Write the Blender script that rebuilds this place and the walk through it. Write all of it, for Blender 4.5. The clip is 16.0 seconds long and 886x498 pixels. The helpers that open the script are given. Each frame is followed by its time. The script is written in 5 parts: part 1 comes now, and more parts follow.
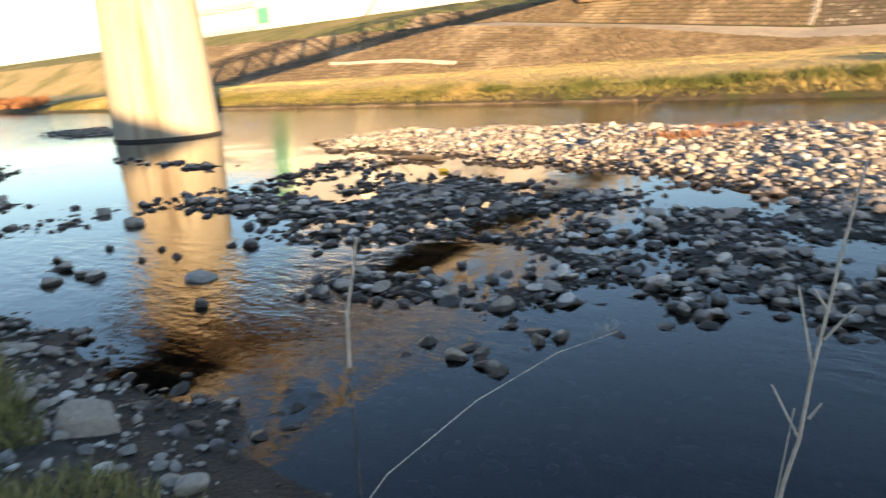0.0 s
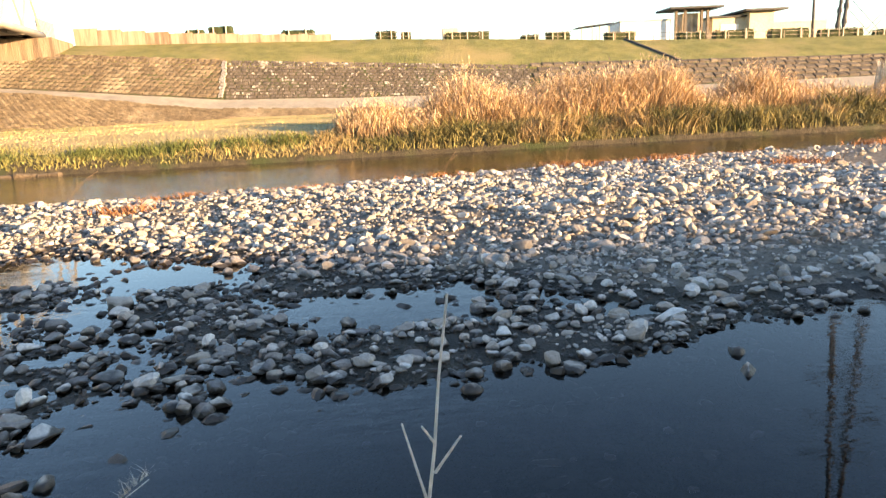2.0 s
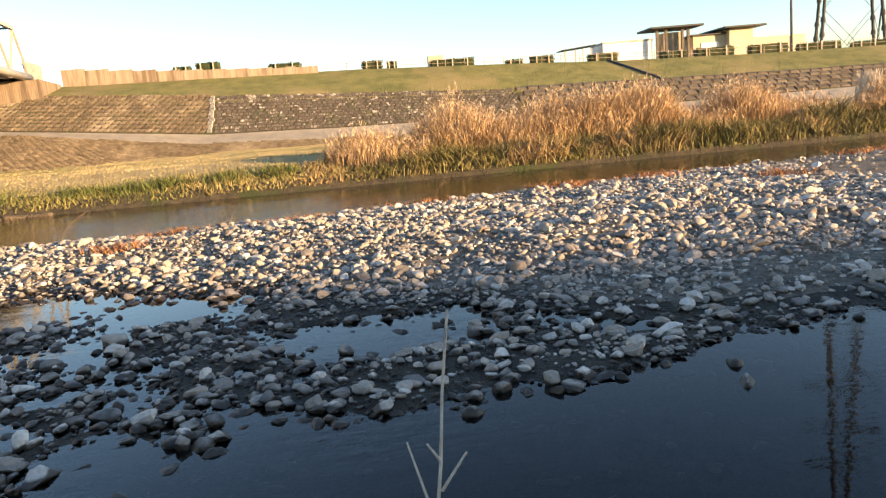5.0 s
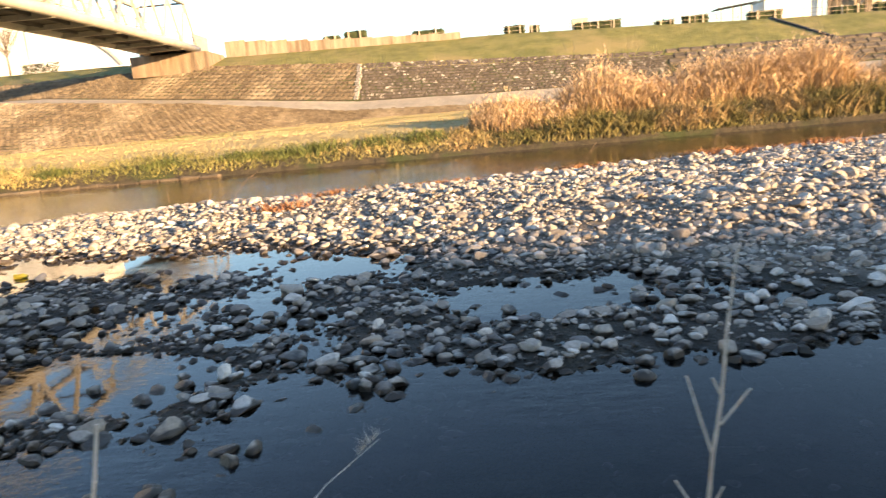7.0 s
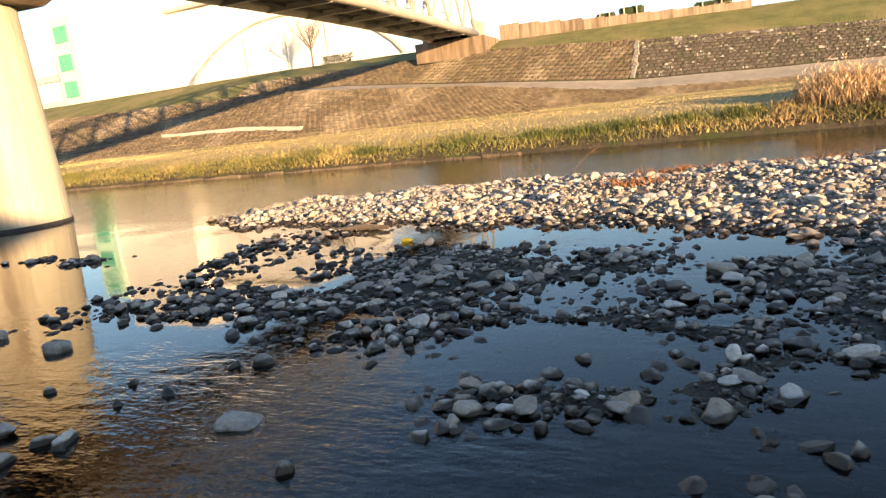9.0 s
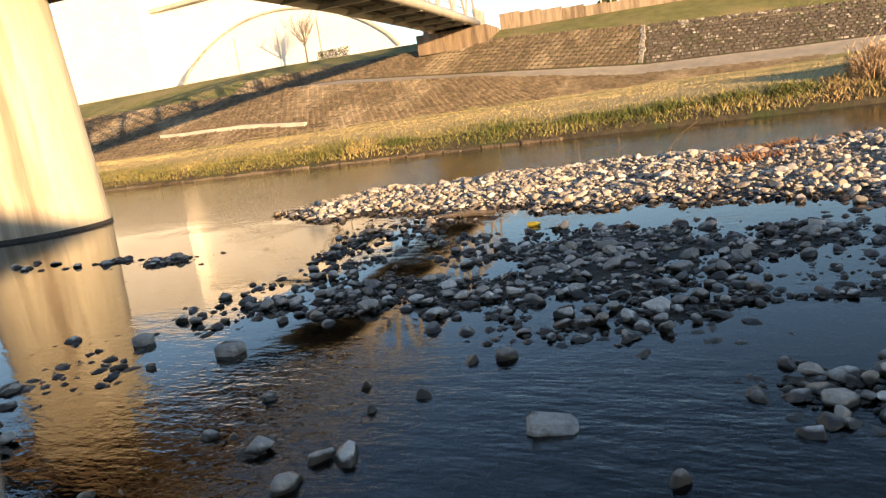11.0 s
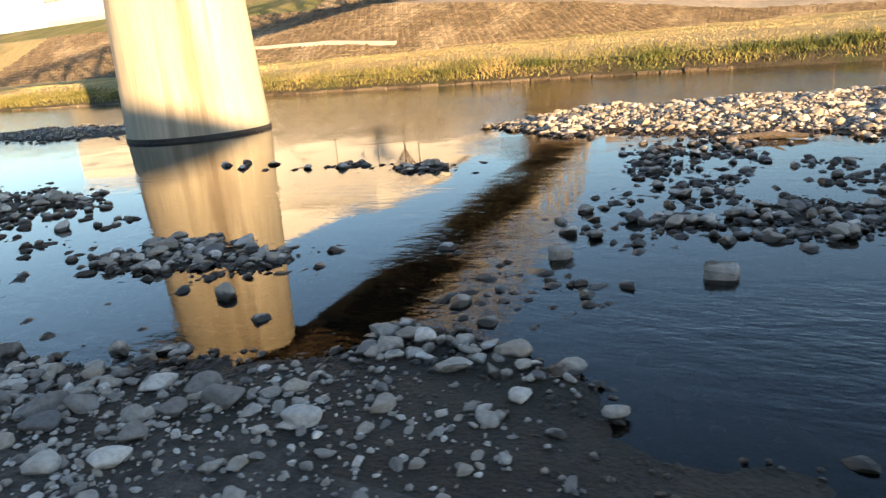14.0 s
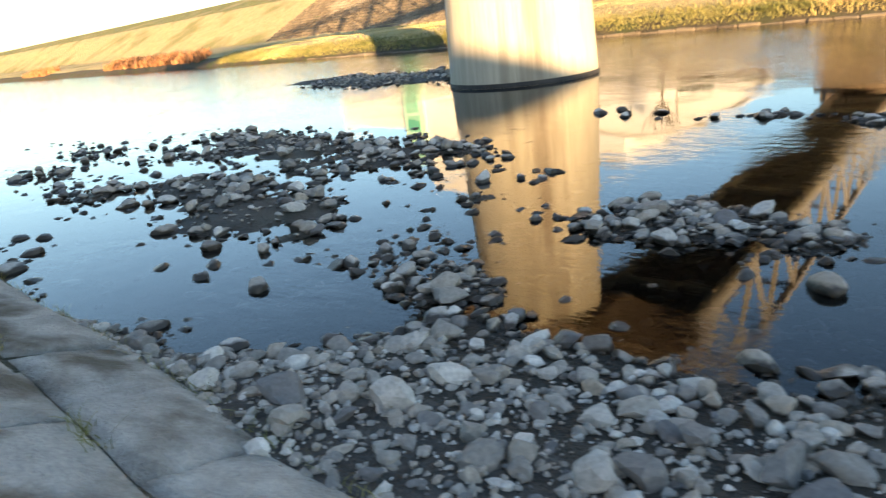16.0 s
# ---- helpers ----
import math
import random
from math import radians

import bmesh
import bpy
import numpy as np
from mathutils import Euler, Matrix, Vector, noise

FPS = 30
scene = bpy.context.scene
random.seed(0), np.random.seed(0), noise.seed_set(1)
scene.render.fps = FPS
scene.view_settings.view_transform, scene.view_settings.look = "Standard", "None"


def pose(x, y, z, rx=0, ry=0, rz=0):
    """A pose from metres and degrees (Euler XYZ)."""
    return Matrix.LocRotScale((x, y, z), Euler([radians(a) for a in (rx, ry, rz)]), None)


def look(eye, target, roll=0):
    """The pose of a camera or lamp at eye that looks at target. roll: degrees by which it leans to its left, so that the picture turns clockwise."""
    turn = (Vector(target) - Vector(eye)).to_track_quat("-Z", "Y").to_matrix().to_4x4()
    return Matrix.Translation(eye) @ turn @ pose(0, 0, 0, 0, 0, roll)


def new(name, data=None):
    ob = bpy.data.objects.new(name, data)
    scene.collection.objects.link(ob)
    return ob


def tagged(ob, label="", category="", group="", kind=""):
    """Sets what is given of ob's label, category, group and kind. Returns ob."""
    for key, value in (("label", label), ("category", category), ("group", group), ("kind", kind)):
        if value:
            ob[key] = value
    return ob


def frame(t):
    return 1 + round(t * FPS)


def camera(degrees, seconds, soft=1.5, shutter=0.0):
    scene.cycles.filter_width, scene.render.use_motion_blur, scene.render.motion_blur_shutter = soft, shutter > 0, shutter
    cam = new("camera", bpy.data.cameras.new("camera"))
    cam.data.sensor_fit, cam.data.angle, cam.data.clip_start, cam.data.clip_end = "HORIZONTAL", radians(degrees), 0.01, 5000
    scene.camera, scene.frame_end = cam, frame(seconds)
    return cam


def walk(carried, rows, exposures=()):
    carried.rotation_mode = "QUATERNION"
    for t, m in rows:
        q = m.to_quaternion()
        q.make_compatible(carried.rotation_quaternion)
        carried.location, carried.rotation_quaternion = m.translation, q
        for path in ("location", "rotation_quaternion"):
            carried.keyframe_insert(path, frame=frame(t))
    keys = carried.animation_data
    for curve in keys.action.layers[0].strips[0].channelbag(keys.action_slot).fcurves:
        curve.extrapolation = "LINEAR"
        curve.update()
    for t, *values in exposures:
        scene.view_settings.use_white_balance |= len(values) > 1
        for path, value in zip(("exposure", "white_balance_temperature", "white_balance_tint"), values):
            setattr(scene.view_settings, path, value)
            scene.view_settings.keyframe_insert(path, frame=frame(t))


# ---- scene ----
cam = camera(65.1, 16.0, soft=1.3, shutter=0.22)
PATH = [
    (0, (3.633, 1.799, 2.184), (2.361, 3.254, 1.668), -4),
    (0.5, (3.327, 1.886, 2.242), (2.623, 3.675, 1.69), -4.9),
    (1, (3.218, 1.899, 2.244), (2.798, 3.78, 1.709), -2.7),
    (1.5, (3.287, 2.035, 2.319), (3.225, 3.965, 1.8), -2),
    (2, (3.278, 2.045, 2.332), (3.405, 3.994, 1.902), -2.9),
    (2.5, (3.291, 2.032, 2.368), (3.433, 4.003, 2.064), -1.9),
    (3, (3.333, 1.996, 2.342), (3.637, 3.95, 2.039), -1.8),
    (3.5, (3.32, 2.009, 2.335), (3.732, 3.933, 1.981), -2.5),
    (4, (3.303, 2.032, 2.354), (3.584, 3.979, 1.997), -4.3),
    (4.2, (3.276, 2.025, 2.316), (3.505, 3.98, 1.965), -4.7),
    (6.3, (3.255, 2.024, 2.329), (3.291, 3.982, 1.924), -4.5),
    (6.5, (3.203, 1.986, 2.325), (3.152, 3.943, 1.915), -5.1),
    (7, (2.922, 1.921, 2.302), (2.686, 3.863, 1.886), -5.5),
    (7.5, (2.367, 1.967, 2.308), (1.725, 3.811, 1.873), -6.1),
    (8, (1.795, 1.899, 2.284), (0.925, 3.648, 1.855), -7.1),
    (8.5, (1.172, 1.826, 2.289), (0.283, 3.573, 1.895), -7.5),
    (9, (0.546, 1.832, 2.29), (-0.348, 3.578, 1.9), -6.7),
    (9.5, (-0.113, 1.7, 2.311), (-1.011, 3.428, 1.857), -6.7),
    (10, (-0.671, 1.627, 2.285), (-1.598, 3.351, 1.874), -7.1),
    (10.2, (-0.957, 1.602, 2.312), (-1.862, 3.334, 1.887), -8.0),
    (12.3, (-3.918, 1.19, 2.244), (-4.653, 3.005, 1.839), -5.6),
    (12.5, (-4.263, 1.146, 2.263), (-4.977, 2.962, 1.823), -5.4),
    (13, (-5.048, 1.032, 2.249), (-5.939, 2.773, 1.831), -6.8),
    (13.5, (-5.779, 0.922, 2.187), (-6.611, 2.664, 1.662), -6.0),
    (14, (-6.654, 0.795, 2.177), (-7.602, 2.459, 1.598), -5.4),
    (14.5, (-7.439, 0.721, 2.195), (-8.333, 2.385, 1.537), -3.1),
    (15, (-8.33, 0.6, 2.235), (-9.445, 2.143, 1.619), -5.3),
    (15.5, (-9.148, 0.434, 2.251), (-10.391, 1.868, 1.621), -5.3),
    (16, (-10.012, 0.326, 2.185), (-11.444, 1.567, 1.543), -7.6),
]
EXPOSURE = [(0, 1.8, 7250, 19), (0.6, 1.9, 7250, 19), (1.2, 2.3, 7250, 19), (1.8, 2.3, 7250, 19), (2.5, 1.9, 7250, 19), (3.3, 1.55, 7250, 19), (4.2, 1.55, 7250, 19), (6.5, 2.05, 7250, 19),
            (8, 1.95, 7250, 19), (9, 1.65, 7250, 19), (10, 1.47, 7250, 19), (12.5, 1.45, 7250, 19), (13.5, 1.52, 7250, 18), (14.5, 2.2, 7250, 17), (15.2, 2.3, 7250, 16), (16, 2.22, 7250, 15)]
walk(cam, [(t, look(eye, target, roll)) for t, eye, target, roll in PATH], EXPOSURE)

# ---- light: low warm sun behind the near embankment, clear sky ----
SUN = Vector((6.9, -4.5, 1.0)).normalized()
world = bpy.data.worlds.new("sky")
scene.world = world
world.use_nodes = True
wn = world.node_tree.nodes
sky = wn.new("ShaderNodeTexSky")
sky.sky_type = "NISHITA"
sky.sun_disc = False
sky.sun_elevation = math.asin(SUN.z)
sky.sun_rotation = math.atan2(SUN.x, SUN.y)
sky.dust_density = 0.4
sky.ozone_density = 2.6
wn["Background"].inputs["Strength"].default_value = 0.15
world.node_tree.links.new(sky.outputs["Color"], wn["Background"].inputs["Color"])
sun = new("sun", bpy.data.lights.new("sun", "SUN"))
sun.data.energy = 5.0
sun.data.angle = radians(0.6)
sun.data.color = (1.0, 0.70, 0.37)
sun.matrix_world = look(SUN * 100, (0, 0, 0))

# ---- materials ----


def mat(name, a, b, scale=3.0, rough=0.85, bump=0.3, fine=None, metal=0.0, island=0.0, obj=0.0, third=None, third_scale=0.6, spec=0.4, stretch=1.0, third_from=0.5):
    """A surface of two colours mottled at one scale, with finer grain, optional third colour in large stains, and relief."""
    m = bpy.data.materials.new(name)
    m.use_nodes = True
    n, l = m.node_tree.nodes, m.node_tree.links
    p = n["Principled BSDF"]
    geo = n.new("ShaderNodeNewGeometry")
    n1 = n.new("ShaderNodeTexNoise")
    n1.inputs["Scale"].default_value, n1.inputs["Detail"].default_value, n1.inputs["Roughness"].default_value = scale, 5, 0.65
    n2 = n.new("ShaderNodeTexNoise")
    n2.inputs["Scale"].default_value, n2.inputs["Detail"].default_value = fine or scale * 9, 4
    place = geo.outputs["Position"]
    if stretch != 1.0:
        mp = n.new("ShaderNodeMapping")
        mp.inputs["Scale"].default_value = (1, 1, stretch)
        l.new(place, mp.inputs["Vector"])
        place = mp.outputs["Vector"]
    for t in (n1, n2):
        l.new(place, t.inputs["Vector"])
    ramp = n.new("ShaderNodeValToRGB")
    ramp.color_ramp.elements[0].position, ramp.color_ramp.elements[1].position = 0.34, 0.68
    ramp.color_ramp.elements[0].color, ramp.color_ramp.elements[1].color = (*a, 1), (*b, 1)
    l.new(n1.outputs["Fac"], ramp.inputs["Fac"])
    col = ramp.outputs["Color"]
    if third:
        n3 = n.new("ShaderNodeTexNoise")
        n3.inputs["Scale"].default_value, n3.inputs["Detail"].default_value = third_scale, 4
        l.new(place, n3.inputs["Vector"])
        r3 = n.new("ShaderNodeMapRange")
        r3.inputs["From Min"].default_value, r3.inputs["From Max"].default_value = third_from, min(third_from + 0.16, 0.67)
        l.new(n3.outputs["Fac"], r3.inputs["Value"])
        mx = n.new("ShaderNodeMix")
        mx.data_type = "RGBA"
        l.new(r3.outputs["Result"], mx.inputs["Factor"])
        l.new(col, mx.inputs["A"])
        mx.inputs["B"].default_value = (*third, 1)
        col = mx.outputs["Result"]
    g = n.new("ShaderNodeMapRange")
    g.inputs["To Min"].default_value, g.inputs["To Max"].default_value = 0.72, 1.28
    l.new(n2.outputs["Fac"], g.inputs["Value"])
    val = g.outputs["Result"]
    if island or obj:
        if island:
            src, amount = geo.outputs["Random Per Island"], island
        else:
            src, amount = n.new("ShaderNodeObjectInfo").outputs["Random"], obj
        r = n.new("ShaderNodeMapRange")
        r.inputs["To Min"].default_value, r.inputs["To Max"].default_value = 1 - amount, 1 + amount
        l.new(src, r.inputs["Value"])
        mu = n.new("ShaderNodeMath")
        mu.operation = "MULTIPLY"
        l.new(val, mu.inputs[0])
        l.new(r.outputs["Result"], mu.inputs[1])
        val = mu.outputs["Value"]
    hs = n.new("ShaderNodeHueSaturation")
    l.new(col, hs.inputs["Color"])
    l.new(val, hs.inputs["Value"])
    l.new(hs.outputs["Color"], p.inputs["Base Color"])
    p.inputs["Roughness"].default_value, p.inputs["Metallic"].default_value = rough, metal
    p.inputs["Specular IOR Level"].default_value = spec
    if bump:
        bp = n.new("ShaderNodeBump")
        bp.inputs["Strength"].default_value, bp.inputs["Distance"].default_value = bump, 0.6 / scale
        l.new(n2.outputs["Fac"], bp.inputs["Height"])
        l.new(bp.outputs["Normal"], p.inputs["Normal"])
    return m


def stone_mat(name, random_socket):
    """River cobbles: pale grey where dry, dark brown and slick where the water line wets them."""
    m = bpy.data.materials.new(name)
    m.use_nodes = True
    n, l = m.node_tree.nodes, m.node_tree.links
    p = n["Principled BSDF"]
    geo = n.new("ShaderNodeNewGeometry")
    rnd = geo.outputs["Random Per Island"] if random_socket == "island" else n.new("ShaderNodeObjectInfo").outputs["Random"]
    ramp = n.new("ShaderNodeValToRGB")
    e = ramp.color_ramp.elements
    e[0].position, e[0].color = 0.0, (0.15, 0.142, 0.135, 1)
    e[1].position, e[1].color = 1.0, (0.66, 0.615, 0.54, 1)
    for at, c in ((0.2, (0.265, 0.24, 0.205, 1)), (0.45, (0.375, 0.34, 0.29, 1)), (0.62, (0.34, 0.285, 0.22, 1)), (0.8, (0.46, 0.425, 0.37, 1))):
        ramp.color_ramp.elements.new(at).color = c
    l.new(rnd, ramp.inputs["Fac"])
    ns = n.new("ShaderNodeTexNoise")
    ns.inputs["Scale"].default_value, ns.inputs["Detail"].default_value, ns.inputs["Roughness"].default_value = 26, 6, 0.7
    l.new(geo.outputs["Position"], ns.inputs["Vector"])
    g = n.new("ShaderNodeMapRange")
    g.inputs["From Min"].default_value, g.inputs["From Max"].default_value = 0.3, 0.7
    g.inputs["To Min"].default_value, g.inputs["To Max"].default_value = 0.7, 1.25
    l.new(ns.outputs["Fac"], g.inputs["Value"])
    hs = n.new("ShaderNodeHueSaturation")
    l.new(ramp.outputs["Color"], hs.inputs["Color"])
    l.new(g.outputs["Result"], hs.inputs["Value"])
    sep = n.new("ShaderNodeSeparateXYZ")
    l.new(geo.outputs["Position"], sep.inputs["Vector"])
    big = n.new("ShaderNodeTexNoise")
    big.inputs["Scale"].default_value, big.inputs["Detail"].default_value = 5.0, 4
    l.new(geo.outputs["Position"], big.inputs["Vector"])
    lift = n.new("ShaderNodeMath")
    lift.operation = "MULTIPLY_ADD"
    lift.inputs[1].default_value, lift.inputs[2].default_value = -0.15, 0.035
    l.new(big.outputs["Fac"], lift.inputs[0])
    sm = n.new("ShaderNodeMath")
    sm.operation = "ADD"
    l.new(sep.outputs["Z"], sm.inputs[0])
    l.new(lift.outputs["Value"], sm.inputs[1])
    wet = n.new("ShaderNodeMapRange")
    wet.inputs["From Min"].default_value, wet.inputs["From Max"].default_value = 0.0, 0.025
    l.new(sm.outputs["Value"], wet.inputs["Value"])
    mx = n.new("ShaderNodeMix")
    mx.data_type = "RGBA"
    l.new(wet.outputs["Result"], mx.inputs["Factor"])
    mx.inputs["A"].default_value = (0.04, 0.031, 0.021, 1)
    l.new(hs.outputs["Color"], mx.inputs["B"])
    l.new(mx.outputs["Result"], p.inputs["Base Color"])
    rr = n.new("ShaderNodeMapRange")
    rr.inputs["To Min"].default_value, rr.inputs["To Max"].default_value = 0.45, 0.85
    l.new(wet.outputs["Result"], rr.inputs["Value"])
    l.new(rr.outputs["Result"], p.inputs["Roughness"])
    bp = n.new("ShaderNodeBump")
    bp.inputs["Strength"].default_value, bp.inputs["Distance"].default_value = 0.5, 0.015
    l.new(ns.outputs["Fac"], bp.inputs["Height"])
    l.new(bp.outputs["Normal"], p.inputs["Normal"])
    return m


def water_mat():
    """Clear river water, still by the near bank and ruffled in the main channel and the riffle."""
    m = bpy.data.materials.new("river_water")
    m.use_nodes = True
    n, l = m.node_tree.nodes, m.node_tree.links
    p = n["Principled BSDF"]
    p.inputs["Base Color"].default_value = (0.13, 0.125, 0.112, 1)
    p.inputs["Roughness"].default_value = 0.02
    p.inputs["IOR"].default_value = 1.33
    p.inputs["Transmission Weight"].default_value = 1.0
    geo = n.new("ShaderNodeNewGeometry")
    mp = n.new("ShaderNodeMapping")
    mp.inputs["Scale"].default_value = (1.0, 2.2, 1.0)
    l.new(geo.outputs["Position"], mp.inputs["Vector"])
    w1 = n.new("ShaderNodeTexNoise")
    w1.inputs["Scale"].default_value, w1.inputs["Detail"].default_value = 2.2, 3
    w2 = n.new("ShaderNodeTexNoise")
    w2.inputs["Scale"].default_value, w2.inputs["Detail"].default_value = 9.0, 2
    l.new(mp.outputs["Vector"], w1.inputs["Vector"])
    l.new(mp.outputs["Vector"], w2.inputs["Vector"])
    ad = n.new("ShaderNodeMath")
    ad.operation = "MULTIPLY_ADD"
    ad.inputs[1].default_value = 0.35
    l.new(w2.outputs["Fac"], ad.inputs[0])
    l.new(w1.outputs["Fac"], ad.inputs[2])
    sep = n.new("ShaderNodeSeparateXYZ")
    l.new(geo.outputs["Position"], sep.inputs["Vector"])
    ch = n.new("ShaderNodeMapRange")
    ch.interpolation_type = "SMOOTHSTEP"
    ch.inputs["From Min"].default_value, ch.inputs["From Max"].default_value = 14.0, 21.0
    ch.inputs["To Min"].default_value, ch.inputs["To Max"].default_value = 0.0, 1.0
    l.new(sep.outputs["Y"], ch.inputs["Value"])
    rf = n.new("ShaderNodeMapRange")
    rf.interpolation_type = "SMOOTHSTEP"
    rf.inputs["From Min"].default_value, rf.inputs["From Max"].default_value = -22.0, -32.0
    l.new(sep.outputs["X"], rf.inputs["Value"])
    patch = n.new("ShaderNodeTexNoise")
    patch.inputs["Scale"].default_value, patch.inputs["Detail"].default_value = 0.45, 3
    l.new(geo.outputs["Position"], patch.inputs["Vector"])
    pr = n.new("ShaderNodeMapRange")
    pr.inputs["From Min"].default_value, pr.inputs["From Max"].default_value = 0.45, 0.75
    pr.inputs["To Min"].default_value, pr.inputs["To Max"].default_value = 0.006, 0.15
    l.new(patch.outputs["Fac"], pr.inputs["Value"])
    mxm = n.new("ShaderNodeMath")
    mxm.operation = "MAXIMUM"
    l.new(ch.outputs["Result"], mxm.inputs[0])
    l.new(rf.outputs["Result"], mxm.inputs[1])
    st = n.new("ShaderNodeMath")
    st.operation = "MULTIPLY_ADD"
    st.inputs[1].default_value = 0.17
    l.new(mxm.outputs["Value"], st.inputs[0])
    squeeze = n.new("ShaderNodeMapping")
    squeeze.inputs["Scale"].default_value = (0.3, 1.0, 1.0)
    l.new(geo.outputs["Position"], squeeze.inputs["Vector"])
    chute = n.new("ShaderNodeVectorMath")
    chute.operation = "DISTANCE"
    chute.inputs[1].default_value = (-1.25, 5.7, 0.0)
    l.new(squeeze.outputs["Vector"], chute.inputs[0])
    cr = n.new("ShaderNodeMapRange")
    cr.interpolation_type = "SMOOTHSTEP"
    cr.inputs["From Min"].default_value, cr.inputs["From Max"].default_value = 0.6, 1.9
    cr.inputs["To Min"].default_value, cr.inputs["To Max"].default_value = 0.2, 0.0
    l.new(chute.outputs["Value"], cr.inputs["Value"])
    both = n.new("ShaderNodeMath")
    l.new(pr.outputs["Result"], both.inputs[0])
    l.new(cr.outputs["Result"], both.inputs[1])
    l.new(both.outputs["Value"], st.inputs[2])
    bp = n.new("ShaderNodeBump")
    bp.inputs["Distance"].default_value = 0.07
    l.new(ad.outputs["Value"], bp.inputs["Height"])
    l.new(st.outputs["Value"], bp.inputs["Strength"])
    l.new(bp.outputs["Normal"], p.inputs["Normal"])
    return m


STONE = stone_mat("river_stone", "object")
STONES = stone_mat("river_stones", "island")
WATER = water_mat()
BED = mat("river_bed", (0.022, 0.019, 0.014), (0.055, 0.047, 0.035), 2.0, 0.75, 0.6, fine=30, third=(0.05, 0.045, 0.03), third_scale=0.5)
GRAVEL = mat("bar_gravel", (0.11, 0.095, 0.075), (0.25, 0.22, 0.175), 9.0, 0.95, 0.8, fine=50)
SILT = mat("gravel_silt", (0.05, 0.044, 0.036), (0.13, 0.118, 0.10), 6.0, 0.9, 0.8, fine=45)
EARTH = mat("bank_earth", (0.05, 0.042, 0.028), (0.11, 0.09, 0.055), 3.0, 0.95, 0.8, fine=25, third=(0.06, 0.075, 0.025))
STRAW = mat("dry_grass_ground", (0.42, 0.33, 0.15), (0.56, 0.45, 0.22), 0.9, 0.95, 0.8, fine=9, third=(0.27, 0.25, 0.09), third_scale=0.12)
TURF = mat("turf", (0.16, 0.17, 0.05), (0.29, 0.27, 0.09), 0.6, 0.95, 0.8, fine=8, third=(0.34, 0.28, 0.12), third_scale=0.14)
PATHM = mat("gravel_path", (0.27, 0.24, 0.19), (0.36, 0.32, 0.25), 1.0, 0.95, 0.3, fine=14)
CONC = mat("concrete", (0.42, 0.40, 0.35), (0.56, 0.53, 0.47), 0.8, 0.85, 0.2, fine=12, third=(0.34, 0.31, 0.26), third_scale=0.35)
CONC_D = mat("stained_concrete", (0.33, 0.27, 0.20), (0.47, 0.40, 0.31), 1.2, 0.9, 0.3, fine=12, third=(0.24, 0.19, 0.14), third_scale=0.5)
PARAPET = mat("parapet_concrete", (0.26, 0.20, 0.14), (0.40, 0.32, 0.235), 2.0, 0.9, 0.3, fine=12, third=(0.17, 0.125, 0.085), third_scale=1.6, stretch=0.1)
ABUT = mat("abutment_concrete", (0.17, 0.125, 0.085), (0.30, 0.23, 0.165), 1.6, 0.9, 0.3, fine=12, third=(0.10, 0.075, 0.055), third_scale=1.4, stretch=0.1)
BLOCK = mat("revetment_concrete", (0.10, 0.077, 0.052), (0.185, 0.145, 0.098), 1.3, 0.95, 0.5, fine=12, island=0.22, third=(0.25, 0.205, 0.145), third_scale=0.16)
BLOCKO = mat("revetment_block", (0.10, 0.077, 0.052), (0.185, 0.145, 0.098), 1.3, 0.95, 0.5, fine=12, obj=0.22, third=(0.25, 0.205, 0.145), third_scale=0.16)
WALLS = mat("masonry_stone", (0.085, 0.07, 0.058), (0.15, 0.125, 0.10), 1.2, 0.95, 0.5, fine=10, island=0.25, third=(0.44, 0.40, 0.34), third_scale=1.9, third_from=0.58)
WALLO = mat("masonry_block", (0.085, 0.07, 0.058), (0.15, 0.125, 0.10), 1.2, 0.95, 0.5, fine=10, obj=0.25, third=(0.44, 0.40, 0.34), third_scale=1.9, third_from=0.58)
SLAB = mat("slab_concrete", (0.34, 0.315, 0.275), (0.56, 0.53, 0.47), 3.2, 0.9, 0.7, fine=38, obj=0.16, third=(0.15, 0.125, 0.09), third_scale=1.7)
PIERM = mat("pier_concrete", (0.41, 0.375, 0.285), (0.56, 0.52, 0.41), 1.5, 0.85, 0.15, fine=14, third=(0.26, 0.22, 0.165), third_scale=1.3, stretch=0.06)
RIB = mat("ribbed_concrete", (0.085, 0.068, 0.05), (0.17, 0.138, 0.10), 1.2, 0.95, 0.4, fine=10, island=0.25)
YELLOW = mat("yellow_plastic", (0.55, 0.42, 0.04), (0.65, 0.5, 0.06), 3.0, 0.4, 0.0)
STEEL = mat("painted_steel", (0.34, 0.32, 0.28), (0.44, 0.415, 0.365), 0.7, 0.5, 0.05, fine=10)
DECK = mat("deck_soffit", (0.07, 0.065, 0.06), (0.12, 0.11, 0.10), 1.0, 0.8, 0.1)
WHITE = mat("white_render", (0.74, 0.73, 0.69), (0.82, 0.81, 0.77), 0.3, 0.8, 0.05)
GREENP = mat("green_panel", (0.46, 0.70, 0.56), (0.52, 0.75, 0.61), 0.4, 0.6, 0.0)
GREEND = mat("green_glass", (0.09, 0.38, 0.26), (0.13, 0.44, 0.31), 0.6, 0.25, 0.0)
GREY = mat("grey_siding", (0.10, 0.105, 0.11), (0.15, 0.152, 0.155), 0.8, 0.8, 0.1)
ROOFR = mat("red_roof", (0.17, 0.065, 0.055), (0.25, 0.10, 0.085), 1.0, 0.7, 0.2)
